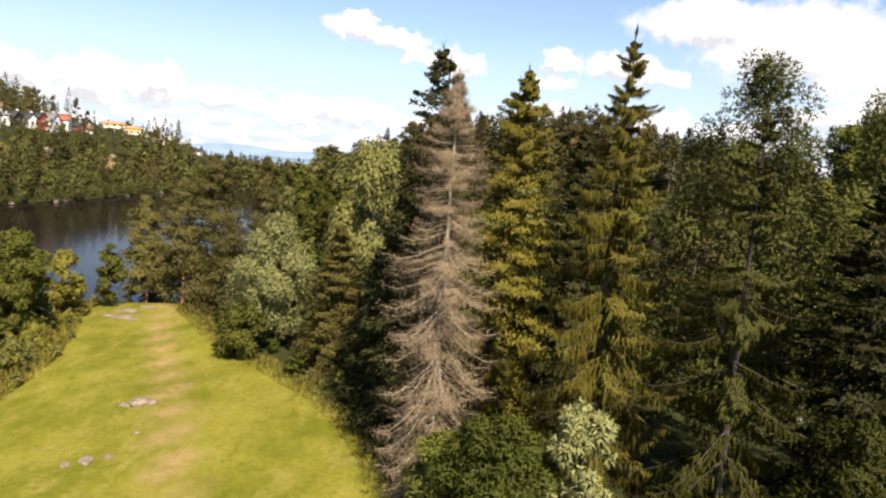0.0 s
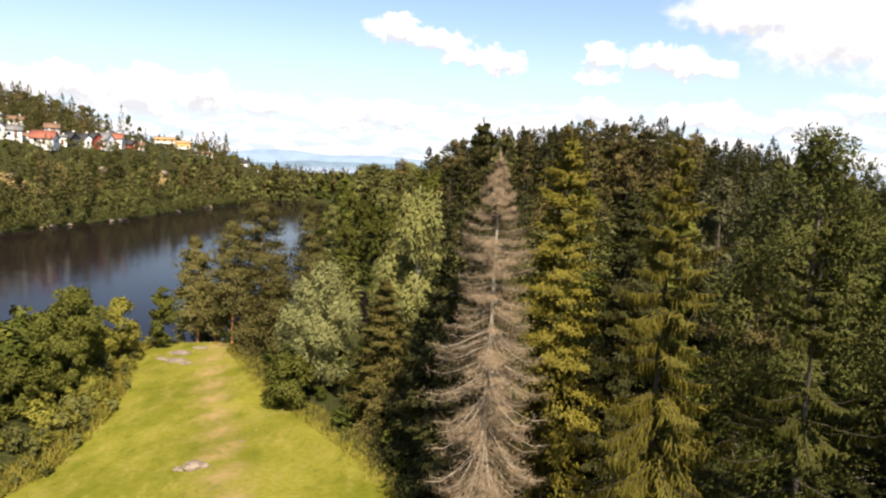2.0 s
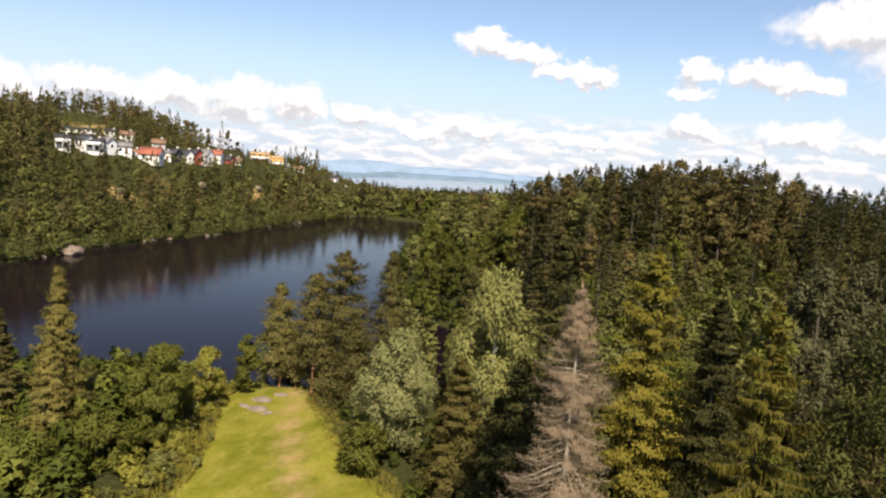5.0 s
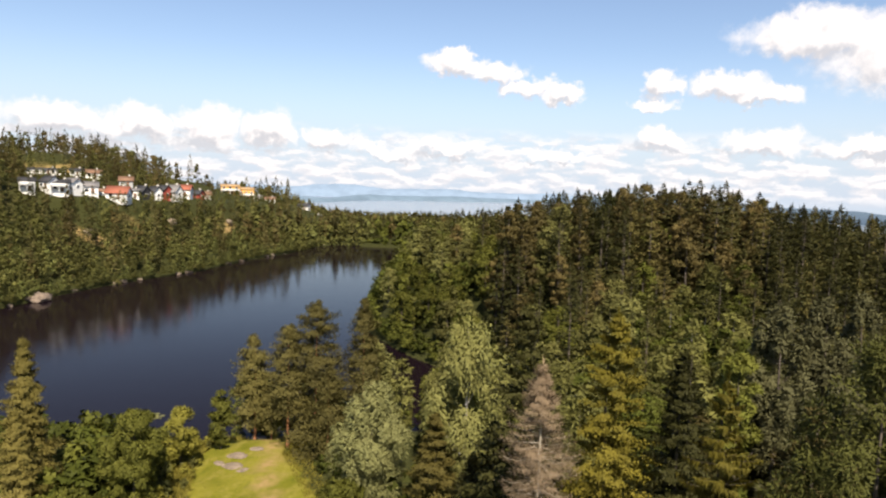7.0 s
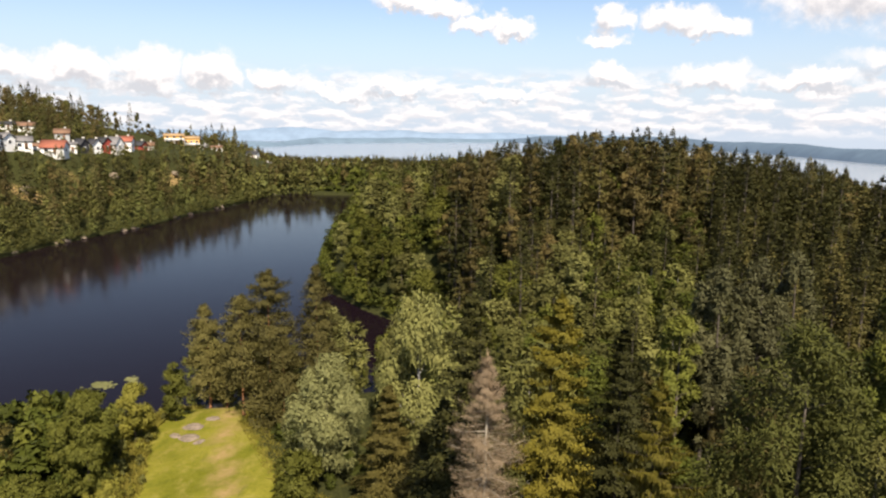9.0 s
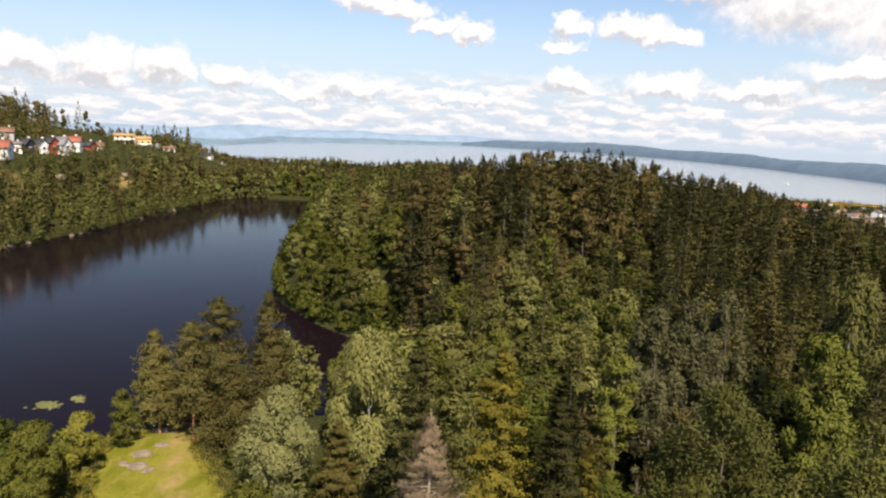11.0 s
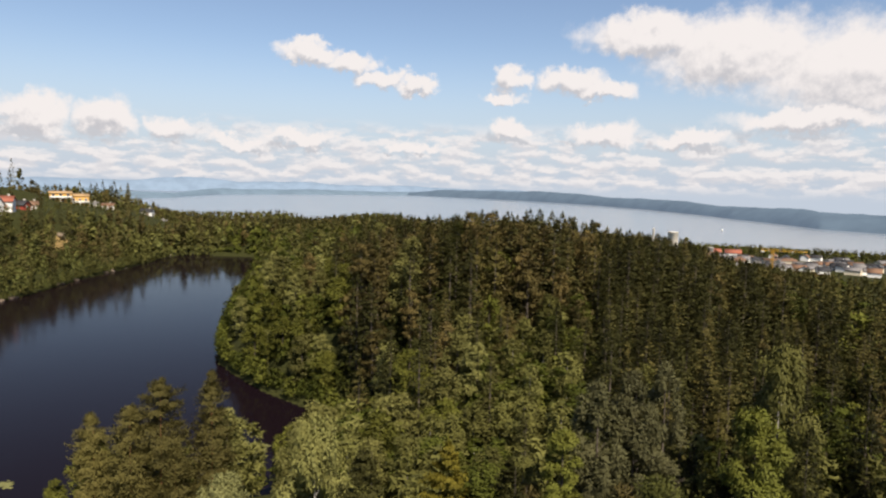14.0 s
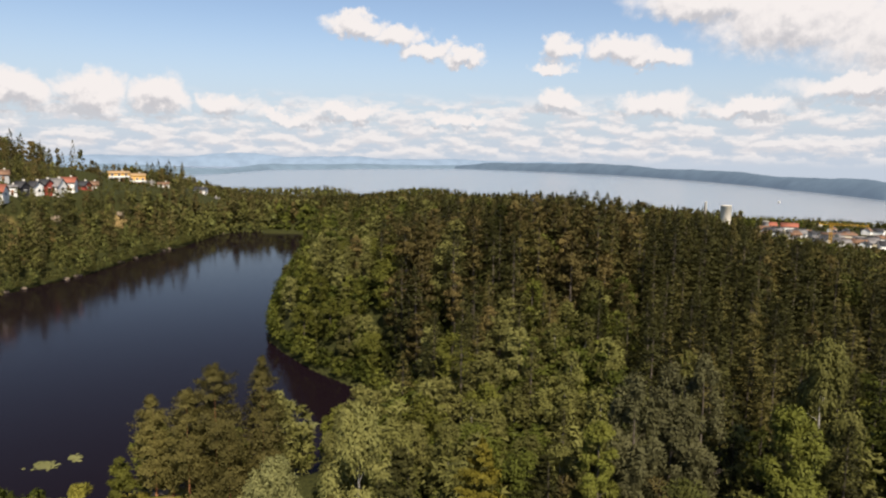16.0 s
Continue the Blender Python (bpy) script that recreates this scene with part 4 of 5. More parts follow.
def make_far_wood():
    """The woods across the lake and beyond, too many to count."""
    rng = np.random.default_rng(9)
    VIEWS = [(math.degrees(math.atan2(x, y)), math.hypot(x, y), float(ground_height(np.array([x]), np.array([y]))[0])) for x, y, r in LOTS[:HOMES]]
    for x0, x1, y0, y1, step in ((-230, -60, 90, 470, 5.2), (-420, -230, 90, 640, 6.6), (-230, -60, 470, 640, 7.0), (-60, 330, 235, 640, 7.0), (100, 330, 60, 235, 7.0), (-420, 560, 640, 720, 11.0), (-320, 70, 720, 930, 9.0), (330, 620, 300, 640, 8.0)):
        x, y = scattered(rng, x0, x1, y0, y1, step)
        shore, z = to_lake(x, y), ground_height(x, y)
        bearing = np.degrees(np.arctan2(x, y))
        keep = (shore > 1.0) & (z > SEA_LEVEL + 1.5) & (bearing > -52) & (bearing < 44)
        for lx, ly, r in LOTS + OUTCROPS:
            keep &= np.hypot(x - lx, y - ly) > r
        for px, py in zip(x[keep], y[keep]):
            near_shore = to_lake(np.array([px]), np.array([py]))[0]
            edge, z = near_shore < 16, float(ground_height(np.array([px]), np.array([py]))[0])
            reach, bearing = math.hypot(px, py), math.degrees(math.atan2(px, py))
            bank = px < -100 and py < 480
            grove = noise.noise(Vector((px * 0.05, py * 0.05, 7.0)))
            kind = "broad" if edge and rng.random() < 0.7 else rng.choice(("spruce", "birch", "broad", "pine"), p=(0.34, 0.3, 0.24, 0.12))
            size = rng.uniform(0.7, 1.05) * (0.8 if edge else 1.0)
            if bank:
                conifer = rng.random() < 0.5 + 0.5 * grove - (0.3 if edge else 0.0)
                kind = rng.choice(("spruce", "pine"), p=(0.66, 0.34)) if conifer else rng.choice(("birch", "broad"))
                size = rng.uniform(0.8, 1.25) if conifer else rng.uniform(0.7, 1.1) * (0.85 if edge else 1.0)
                behind = any(reach > lr + 6 and abs(bearing - lb) < 2.0 for lb, lr, lz in VIEWS)
                if behind:  # tall thin pines on the open hill above the houses
                    kind = rng.choice(("pine", "spruce", "birch"), p=(0.4, 0.42, 0.18))
                    size = rng.uniform(0.6, 1.0)
                    if bearing > -34 and rng.random() < min(0.8, 0.16 * (bearing + 34)):
                        continue
                for lb, lr, lz in VIEWS:  # the bank below the houses keeps their view open
                    if lr - 230 < reach < lr and abs(bearing - lb) < 1.2:
                        size = min(size, max(0.16, (27.0 + (lz + 2.2 + rng.uniform(-1.0, 2.6) - 27.0) * reach / lr - z) / 15.0))
                if size < 0.4:
                    kind = "broad" if rng.random() < 0.7 else "birch"
            if bearing > 23.0 and 460 < reach < 640:  # low gardens' trees between the town's houses
                size = rng.uniform(0.22, 0.42)
            elif bearing > 23.0 and reach >= 640:
                kind = rng.choice(("spruce", "birch", "broad"))
            elif px > 120:
                size *= 0.75
            size = min(size, (skyline(px, py) - z) / 16.0)
            hidden = px > -35 and py > 185 and (39.4 - z - size * 16) / reach > math.tan(radians(1.0)) + (39.4 - skyline(px, py)) / reach
            if size > 0.14 and not hidden:
                FAR.append((px, py, str(kind), size))
    x, y = scattered(rng, -14, 84, 76, 165, 3.7)
    for px, py in zip(x, y):  # closely packed young conifers between the others
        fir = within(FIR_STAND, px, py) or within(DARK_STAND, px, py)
        if to_lake(np.array([px]), np.array([py]))[0] < 22 or not (fir or py > 106):
            continue
        z = float(ground_height(np.array([px]), np.array([py]))[0])
        size = min(rng.uniform(0.44, 0.8) if py < 112 else rng.uniform(0.66, 1.0), (skyline(px, py) + rng.uniform(-1.6, 0.4) - z) / 16.0)
        if size > 0.3:
            FAR.append((px, py, "pine" if not fir and rng.random() < 0.4 else "spruce", size))
    x, y = scattered(rng, -34, 60, 50, 150, 4.2)
    for px, py in zip(x, y):  # saplings that close the canopy of the broadleaf stands
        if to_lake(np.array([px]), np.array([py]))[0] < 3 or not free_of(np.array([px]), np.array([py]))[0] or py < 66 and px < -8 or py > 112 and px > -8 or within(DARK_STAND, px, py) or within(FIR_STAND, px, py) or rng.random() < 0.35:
            continue
        FAR.append((px, py, "birch" if rng.random() < 0.5 else "broad", rng.uniform(0.42, 0.74)))
    for (ax, ay), (bx, by) in zip(LAKE, LAKE[1:]):  # bushes that hang over the water's edge
        count = int(math.hypot(bx - ax, by - ay) / 1.9)
        for k in range(count if ay > 70 or ax < -110 else 0):
            s = (k + rng.random()) / count
            FAR.append((ax + (bx - ax) * s, ay + (by - ay) * s, "broad", rng.uniform(0.3, 0.52)))
    for bearing, reach, z in VIEWS:  # garden shrubs on the slope before each house
        for _ in range(9):
            b, r = bearing + rng.uniform(-1.3, 1.3), reach - rng.uniform(6.0, 26.0)
            FAR.append((math.sin(radians(b)) * r, math.cos(radians(b)) * r, "broad" if rng.random() < 0.7 else "birch", rng.uniform(0.18, 0.34)))
    light = {("spruce", 0): spruce_crown(rng, "a", 16.0, 2.5, NEEDLE, 19, 3, 1.05, 0.6, 0.05, 1.9, fuzz=0.06, tier=0.5)[0], ("spruce", 1): spruce_crown(rng, "a", 16.0, 2.6, NEEDLE, 7, 2, 2.6, 0.5, 0.1, 2.2)[0],
             ("birch", 0): lobed_crown(rng, "b", 14.0, 2.7, LEAF_BIRCH, 30, 380, 0.4, 0.02, 0.6, 0.32, 1.3, 0.3, spray=-0.4), ("birch", 1): lobed_crown(rng, "b", 14.0, 2.7, LEAF_BIRCH, 12, 110, 1.2, 0.1, 0.4),
             ("broad", 0): lobed_crown(rng, "c", 12.0, 3.1, LEAF_BROAD, 30, 380, 0.42, 0.0, 0.6, 0.32, spray=-0.2), ("broad", 1): lobed_crown(rng, "c", 12.0, 3.1, LEAF_BROAD, 12, 110, 1.25, 0.0, 0.4),
             ("pine", 0): lobed_crown(rng, "d", 15.0, 2.4, NEEDLE_RUST, 30, 420, 0.36, 0.06, 0.7, 0.3, 0.9, shape=0.7, spray=0.5), ("pine", 1): lobed_crown(rng, "d", 15.0, 2.3, NEEDLE_RUST, 14, 130, 0.95, 0.0, 0.4)}
    labels = {"spruce": ("spruce_wood", "dense dark spruce wood on the hills"), "birch": ("birch_wood", "olive birches in far mixed woods"),
              "broad": ("broadleaf_wood", "green broadleaf woods along the far shore"), "pine": ("pine_wood", "olive pines in far mixed woods")}
    # across the lake, haze is painted as lighter spruce and broadleaf colours
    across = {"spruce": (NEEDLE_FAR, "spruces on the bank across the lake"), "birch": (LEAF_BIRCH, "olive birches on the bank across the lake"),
              "broad": (LEAF_BANK, "green broadleaf trees along the far shore, paled by haze"), "pine": (NEEDLE_RUST, "olive pines on the hill across the lake")}
    for kind, side in itertools.product(labels, (False, True)):
        name, label = labels[kind]
        leaf = light[kind, 0].materials[0]
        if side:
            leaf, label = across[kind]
        every_v, every_n, tones = [], [], []
        for level in (0, 1):
            me = light[kind, level]
            v = np.empty(len(me.vertices) * 3, np.float32)
            me.vertices.foreach_get("co", v)
            v, nv = v.reshape(-1, 3), CROWN_NORMALS[me.name].astype(np.float32)
            rows = np.array([(r[0], r[1], r[3]) for r in FAR if r[2] == kind and (r[0] < -95) == side and (math.hypot(r[0], r[1]) > (430 if r[0] < -150 else 330)) == bool(level)])
            if not len(rows):
                continue
            px, py, size = rows.T
            pz, a = ground_height(px, py), rng.uniform(0, 6.283, len(rows))
            c, s = np.cos(a)[:, None], np.sin(a)[:, None]
            wide = size[:, None] * rng.uniform(0.85, 1.15, (len(rows), 1)) if side else size[:, None] * rng.uniform(1.05, 1.45, (len(rows), 1))
            every_v.append(np.stack([(v[:, 0] * c - v[:, 1] * s) * wide + px[:, None], (v[:, 0] * s + v[:, 1] * c) * wide + py[:, None],
                                     v[:, 2] * size[:, None] + pz[:, None] - 0.3], -1).reshape(-1, 3))
            every_n.append(np.stack([nv[:, 0] * c - nv[:, 1] * s, nv[:, 0] * s + nv[:, 1] * c, nv[:, 2] + 0 * c], -1).reshape(-1, 3))
            tones.append(np.repeat(rng.random(len(rows)), len(v)))
        allv = np.concatenate(every_v)
        wood = mesh_of(name, allv, np.arange(len(allv)).reshape(-1, 3), leaf, np.concatenate(every_n))
        wood.attributes.new("tree_tone", "FLOAT", "POINT").data.foreach_set("value", np.concatenate(tones).astype(np.float32))
        tagged(new(name, wood), label, "woodland", kind="stuff")


def make_undergrowth():
    """Saplings and brush that fill the gaps of the wood."""
    rng = np.random.default_rng(17)
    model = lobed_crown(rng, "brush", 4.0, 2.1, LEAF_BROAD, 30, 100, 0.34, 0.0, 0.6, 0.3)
    v = np.empty(len(model.vertices) * 3, np.float32)
    model.vertices.foreach_get("co", v)
    v, nv = v.reshape(-1, 3), CROWN_NORMALS[model.name].astype(np.float32)
    x, y = scattered(rng, -40, 76, 24, 170, 3.6)
    keep = (np.hypot(x, y) > 40.0) & (to_lake(x, y) > 0.0) & (ring_distance(MEADOW, x, y) > 3.0) & ((x > -12) | (y > 90)) & (np.degrees(np.arctan2(x, y)) < 42)
    x, y = x[keep], y[keep]
    z, size, a = ground_height(x, y)[:, None], rng.uniform(0.5, 1.3, (len(x), 1)), rng.uniform(0, 6.283, (len(x), 1))
    c, s = np.cos(a), np.sin(a)
    allv = np.stack([(v[:, 0] * c - v[:, 1] * s) * size + x[:, None], (v[:, 0] * s + v[:, 1] * c) * size + y[:, None], v[:, 2] * size + z - 0.2], -1).reshape(-1, 3)
    alln = np.stack([nv[:, 0] * c - nv[:, 1] * s, nv[:, 0] * s + nv[:, 1] * c, nv[:, 2] + 0 * c], -1).reshape(-1, 3)
    # the brush is coloured dark in place of the shade below the crowns
    tagged(new("undergrowth", mesh_of("undergrowth", allv, np.arange(len(allv)).reshape(-1, 3), LEAF_SHADED, alln)), "green brush and saplings darkened for the shade under the wood", "undergrowth", kind="stuff")


make_undergrowth()
LOTS = []


# ---- houses ----
def box_part(name, x0, x1, y0, y1, z0, z1, mat, parent, label="", mesh=None):
    if mesh is None:
        v = np.array([(x, y, z) for z in (z0, z1) for x, y in ((x0, y0), (x1, y0), (x1, y1), (x0, y1))])
        f = np.array([(3, 2, 1, 0), (4, 5, 6, 7), (0, 1, 5, 4), (1, 2, 6, 5), (2, 3, 7, 6), (3, 0, 4, 7)])
        mesh = mesh_of(name, v, f, mat)
    return part(name, mesh, parent, label)


def painted(name, colour, scale=1.5):
    return rough_material(name, tuple(c * 0.86 for c in colour), colour, scale, 0.75, 0.0, (1, 1, 4.0))


WALLS = {k: painted(k + "_cladding", c) for k, c in {"white": (0.84, 0.83, 0.80), "dark": (0.035, 0.035, 0.040), "yellow": (0.72, 0.42, 0.12), "cream": (0.70, 0.62, 0.48),
                                                       "brown": (0.20, 0.11, 0.07), "red": (0.36, 0.07, 0.05), "grey": (0.40, 0.40, 0.40)}.items()}
ROOFS = {k: rough_material(k + "_roof_tiles", tuple(v * 0.7 for v in c), c, 5.0, 0.8, 0.03, (0.4, 3.0, 3.0)) for k, c in
         {"red": (0.36, 0.125, 0.08), "grey": (0.22, 0.21, 0.21), "black": (0.05, 0.05, 0.055), "brown": (0.24, 0.14, 0.09), "tan": (0.52, 0.34, 0.17)}.items()}
FRAME = painted("white_window_frame", (0.78, 0.78, 0.76))
STONE = rough_material("concrete", (0.36, 0.34, 0.31), (0.52, 0.50, 0.46), 3.0, 0.9, 0.02)


def glass_material():
    m, n = material("window_glass")
    node = n.add("BsdfPrincipled")
    node.inputs["Base Color"].default_value = (0.03, 0.035, 0.045, 1)
    node.inputs["Roughness"].default_value = 0.06
    finish(n, node.outputs[0])
    return m


GLASS = glass_material()


ROW = "houses above the lake"


def house(bearing, reach, turn, w, d, eave, rise, wall, roof, label, storeys=2, detail=True, group="", category="house", name="house", sink=1.8, lot=None, deck=False):
    """A gabled house, its ridge along its own x, with windows and a door on the long side that looks down the slope."""
    x, y = math.sin(radians(bearing)) * reach, math.cos(radians(bearing)) * reach
    z = float(ground_height(np.array([x]), np.array([y]))[0])
    root = new(name)
    root.matrix_world = pose(x, y, z - 0.3, 0, 0, turn)
    if group == ROW:
        root.matrix_world = pose(x, y, z - 0.5, 0, 0, turn * 0.55 + 14.0)
        w, d, eave, rise = w * 0.8, d * 0.8, eave * 0.74, rise * 0.72
    a, b = w / 2, d / 2
    v = np.array([(-a, -b, -sink), (a, -b, -sink), (a, b, -sink), (-a, b, -sink), (-a, -b, eave), (a, -b, eave), (a, b, eave), (-a, b, eave), (-a, 0, eave + rise), (a, 0, eave + rise)])
    bm = bmesh.new()
    vs = [bm.verts.new(p) for p in v]
    for f in ((0, 1, 5, 4), (2, 3, 7, 6), (1, 2, 6, 9, 5), (3, 0, 4, 8, 7), (4, 5, 9, 8), (6, 7, 8, 9), (3, 2, 1, 0)):
        bm.faces.new([vs[i] for i in f])
    me = bpy.data.meshes.new("wall")
    bm.to_mesh(me)
    bm.free()
    me.materials.append(WALLS[wall])
    part("wall", me, root)
    o, t = 0.45, 0.22
    slope = rise / b
    pieces = []
    for s in (-1, 1):
        low, high = (s * (b + o), eave - o * slope + 0.05), (0.0, eave + rise + 0.05)
        q = np.array([(-a - o, low[0], low[1]), (a + o, low[0], low[1]), (a + o, high[0], high[1]), (-a - o, high[0], high[1])])
        q = np.concatenate([q, q + (0, 0, t)])
        pieces.append((q, np.array([(0, 3, 2, 1), (4, 5, 6, 7), (0, 1, 5, 4), (1, 2, 6, 5), (2, 3, 7, 6), (3, 0, 4, 7)])))
    part("roof", mesh_of("roof", *joined(pieces), ROOFS[roof]), root)
    if detail:
        box_part("chimney", a * 0.3, a * 0.3 + 0.7, 0.2, 0.9, eave + rise * 0.5, eave + rise + 0.9, STONE, root)
        box_part("door", a * 0.1, a * 0.1 + 1.0, -b - 0.06, -b + 0.02, 0.2, 2.3, WALLS["brown"], root)
        for level in range(storeys):
            z0 = 1.0 + level * 2.7
            if z0 + 1.2 > eave:
                break
            for k in range(max(2, int(w / 2.8))):
                wx = -a + (k + 0.5) * w / max(2, int(w / 2.8))
                if level == 0 and abs(wx - a * 0.1 - 0.5) < 1.3:
                    continue
                win = box_part("window", wx - 0.7, wx + 0.7, -b - 0.07, -b + 0.02, z0, z0 + 1.3, FRAME, root)
                box_part("pane", wx - 0.58, wx + 0.58, -b - 0.09, -b - 0.06, z0 + 0.12, z0 + 1.18, GLASS, win)
            for s in (-1, 1):
                win = box_part("window", *sorted((s * a - s * 0.02, s * a + s * 0.07)), -0.65, 0.65, z0, z0 + 1.3, FRAME, root)
                box_part("pane", *sorted((s * a + s * 0.06, s * a + s * 0.09)), -0.53, 0.53, z0 + 0.12, z0 + 1.18, GLASS, win)
    if deck:  # a white balcony along the front, on posts
        floor = min(2.6, eave - 1.4)
        balcony = box_part("balcony", -a, a, -b - 1.9, -b, floor, floor + 0.18, FRAME, root)
        box_part("railing", -a, a, -b - 1.9, -b - 1.82, floor + 0.18, floor + 1.1, FRAME, balcony)
        for s in (-1, 0, 1):
            box_part("post", s * (a - 0.1) - 0.07, s * (a - 0.1) + 0.07, -b - 1.88, -b - 1.74, -sink, floor, FRAME, balcony)
    LOTS.append((x, y, lot if lot is not None else max(w, d) * 0.55 + 1.0))
    return tagged(root, label, category, group)


house(-38.9, 352, 38, 20, 8, 3.4, 0.7, "white", "black", "long low terraced house with a black roof and white window bands", group=ROW)
house(-40.0, 280, 46, 6, 6, 4.2, 1.6, "white", "black", "white house under a dark roof on the hillside", group=ROW, deck=True)
house(-38.6, 282, -48, 5.5, 6, 4.0, 2.4, "white", "black", "small white gabled house on the hillside", group=ROW)
house(-37.9, 282, 30, 7, 6, 4.4, 1.4, "white", "black", "white house with balconies and a black roof", group=ROW, deck=True)
house(-37.1, 285, -40, 5, 6, 4.0, 2.2, "white", "grey", "narrow white house with a grey roof", group=ROW, deck=True)
house(-36.0, 289, 42, 6.5, 6.5, 4.0, 2.2, "white", "grey", "white house with a steep grey roof", group=ROW)
house(-35.3, 296, 30, 5.5, 6, 2.8, 1.4, "white", "brown", "low white house with a grey-brown roof", group=ROW, deck=True)
house(-34.1, 291, 2, 9.6, 7.5, 3.4, 3.4, "white", "red", "white house with a bright red roof", group=ROW)
house(-33.1, 308, 30, 5.5, 6, 4.6, 0.8, "white", "grey", "white flat-roofed house beside the red roof", group=ROW)
house(-32.45, 312, -52, 5.5, 5.5, 4.4, 3.0, "dark", "black", "dark gabled house with white trim", group=ROW)
house(-31.6, 316, -56, 5.5, 5.5, 4.2, 2.8, "white", "black", "white gabled house with a dark roof", group=ROW, deck=True)
house(-30.95, 320, -50, 5.5, 6, 4.8, 2.8, "red", "black", "small red house with a white gable trim", group=ROW)
house(-30.25, 322, -36, 7, 7, 3.6, 4.0, "white", "grey", "large white gabled house with a grey roof", group=ROW)
house(-29.5, 334, 4, 8, 7, 4.6, 2.8, "white", "red", "white house with an orange-red roof", group=ROW)
house(-28.55, 350, -40, 7, 6, 3.6, 2.4, "red", "black", "small red-brown house with a dark roof", group=ROW)
house(-27.9, 366, 25, 6, 6, 3.8, 2.2, "white", "brown", "white house with a brown roof", group=ROW)
house(-26.1, 418, 26, 13, 10, 7.0, 1.4, "yellow", "tan", "yellow apartment house above the lake", group=ROW, deck=True)
house(-24.9, 424, 30, 11, 10, 8.4, 1.6, "yellow", "tan", "tall yellow apartment house above the lake", group=ROW, deck=True)
house(-24.0, 432, 20, 7, 6, 4.2, 1.4, "white", "grey", "low white house with a grey roof", group=ROW)
house(-23.0, 440, 15, 8, 6, 3.4, 1.6, "white", "brown", "low white house among the trees", group=ROW)
house(-20.3, 470, -20, 9, 7, 4.0, 2.4, "white", "black", "white house at the wood's far end", group=ROW)
house(-19.3, 482, 20, 8, 6, 3.6, 2.2, "white", "grey", "white house behind the wood", group=ROW)
house(-36.9, 352, 20, 6, 6, 3.6, 1.2, "white", "black", "white house on the upper row", group=ROW)
house(-35.8, 356, 30, 8, 6.5, 3.4, 2.0, "white", "brown", "white house with a brown roof on the upper row", group=ROW)
house(-33.6, 340, 30, 7, 6, 4.0, 2.4, "grey", "brown", "grey house on the upper row", group=ROW)
HOMES = len(LOTS)


def make_town():
    rng = random.Random(4)
    looks = (("white", "grey", "white house with a grey roof in the town by the fjord"), ("white", "black", "white house with a dark roof in the town by the fjord"),
             ("cream", "grey", "cream house with a grey roof in the town by the fjord"), ("grey", "black", "grey house in the town by the fjord"),
             ("white", "brown", "white house with a brown roof in the town by the fjord"))
    for _ in range(120):
        bearing = rng.uniform(24.5, 41.0)
        reach = rng.uniform(470, 630) if bearing > 29 else rng.uniform(470, 560)
        wall, roof, label = rng.choice(looks)
        house(bearing, reach, rng.uniform(-60, 60), rng.uniform(6, 9), rng.uniform(5, 6.5), rng.uniform(2.6, 3.8), rng.uniform(1.5, 2.3), wall, roof, label,
              detail=False, group="houses of the town", lot=4.0)
    house(26.3, 600, -20, 12, 8, 5.0, 2.6, "white", "red", "long white building with a red roof in the town", detail=False, lot=16)
    house(25.0, 610, -10, 9, 7, 4.6, 2.4, "cream", "red", "cream building with a red roof in the town", detail=False, lot=14)
    house(26.0, 470, -35, 18, 10, 4.0, 1.6, "grey", "grey", "large grey shed with a pale roof at the wood's edge", detail=False, lot=16, name="shed", category="shed")
    house(29.6, 520, -20, 20, 8, 4.6, 0.9, "cream", "brown", "long cream building in the town", detail=False, lot=14)


make_town()


def turned(profile, sides=24):
    """A round body from rows of radius and height."""
    a = np.linspace(0, 2 * np.pi, sides, endpoint=False)
    v = np.concatenate([np.stack([np.cos(a) * r, np.sin(a) * r, np.full(sides, z)], 1) for r, z in profile])
    k = np.arange(len(profile) - 1)[:, None] * sides
    j = np.arange(sides)[None]
    j2 = (j + 1) % sides
    return v, np.stack([k + j, k + j2, k + sides + j2, k + sides + j], -1).reshape(-1, 4)


def tower(name, bearing, reach, top, radius, mat, label, category):
    x, y = math.sin(radians(bearing)) * reach, math.cos(radians(bearing)) * reach
    z = float(ground_height(np.array([x]), np.array([y]))[0])
    h = top - z
    root = new(name)
    root.matrix_world = pose(x, y, z)
    part("shaft", mesh_of("shaft", *turned([(radius, -1), (radius, h * 0.94), (radius * 1.04, h * 0.945), (radius * 1.04, h * 0.97)]), mat), root)
    part("cap", mesh_of("cap", *turned([(radius * 1.04, h * 0.97), (radius * 0.85, h * 0.99), (0.02, h)]), STONE), root)
    LOTS.append((x, y, radius + 3))
    return tagged(root, label, category)


SILO = rough_material("cream_concrete", (0.66, 0.61, 0.52), (0.80, 0.75, 0.66), 0.6, 0.85, 0.02, (1, 1, 0.3))
tower("silo", 21.85, 560, 7.6, 4.0, SILO, "round cream concrete silo beyond the wood", "silo")
tower("chimney", 20.35, 575, 8.8, 0.9, STONE, "thin grey factory chimney beyond the wood", "chimney")
tower("silo", 24.7, 560, -3.2, 2.2, STONE, "small grey silo in the town", "silo")


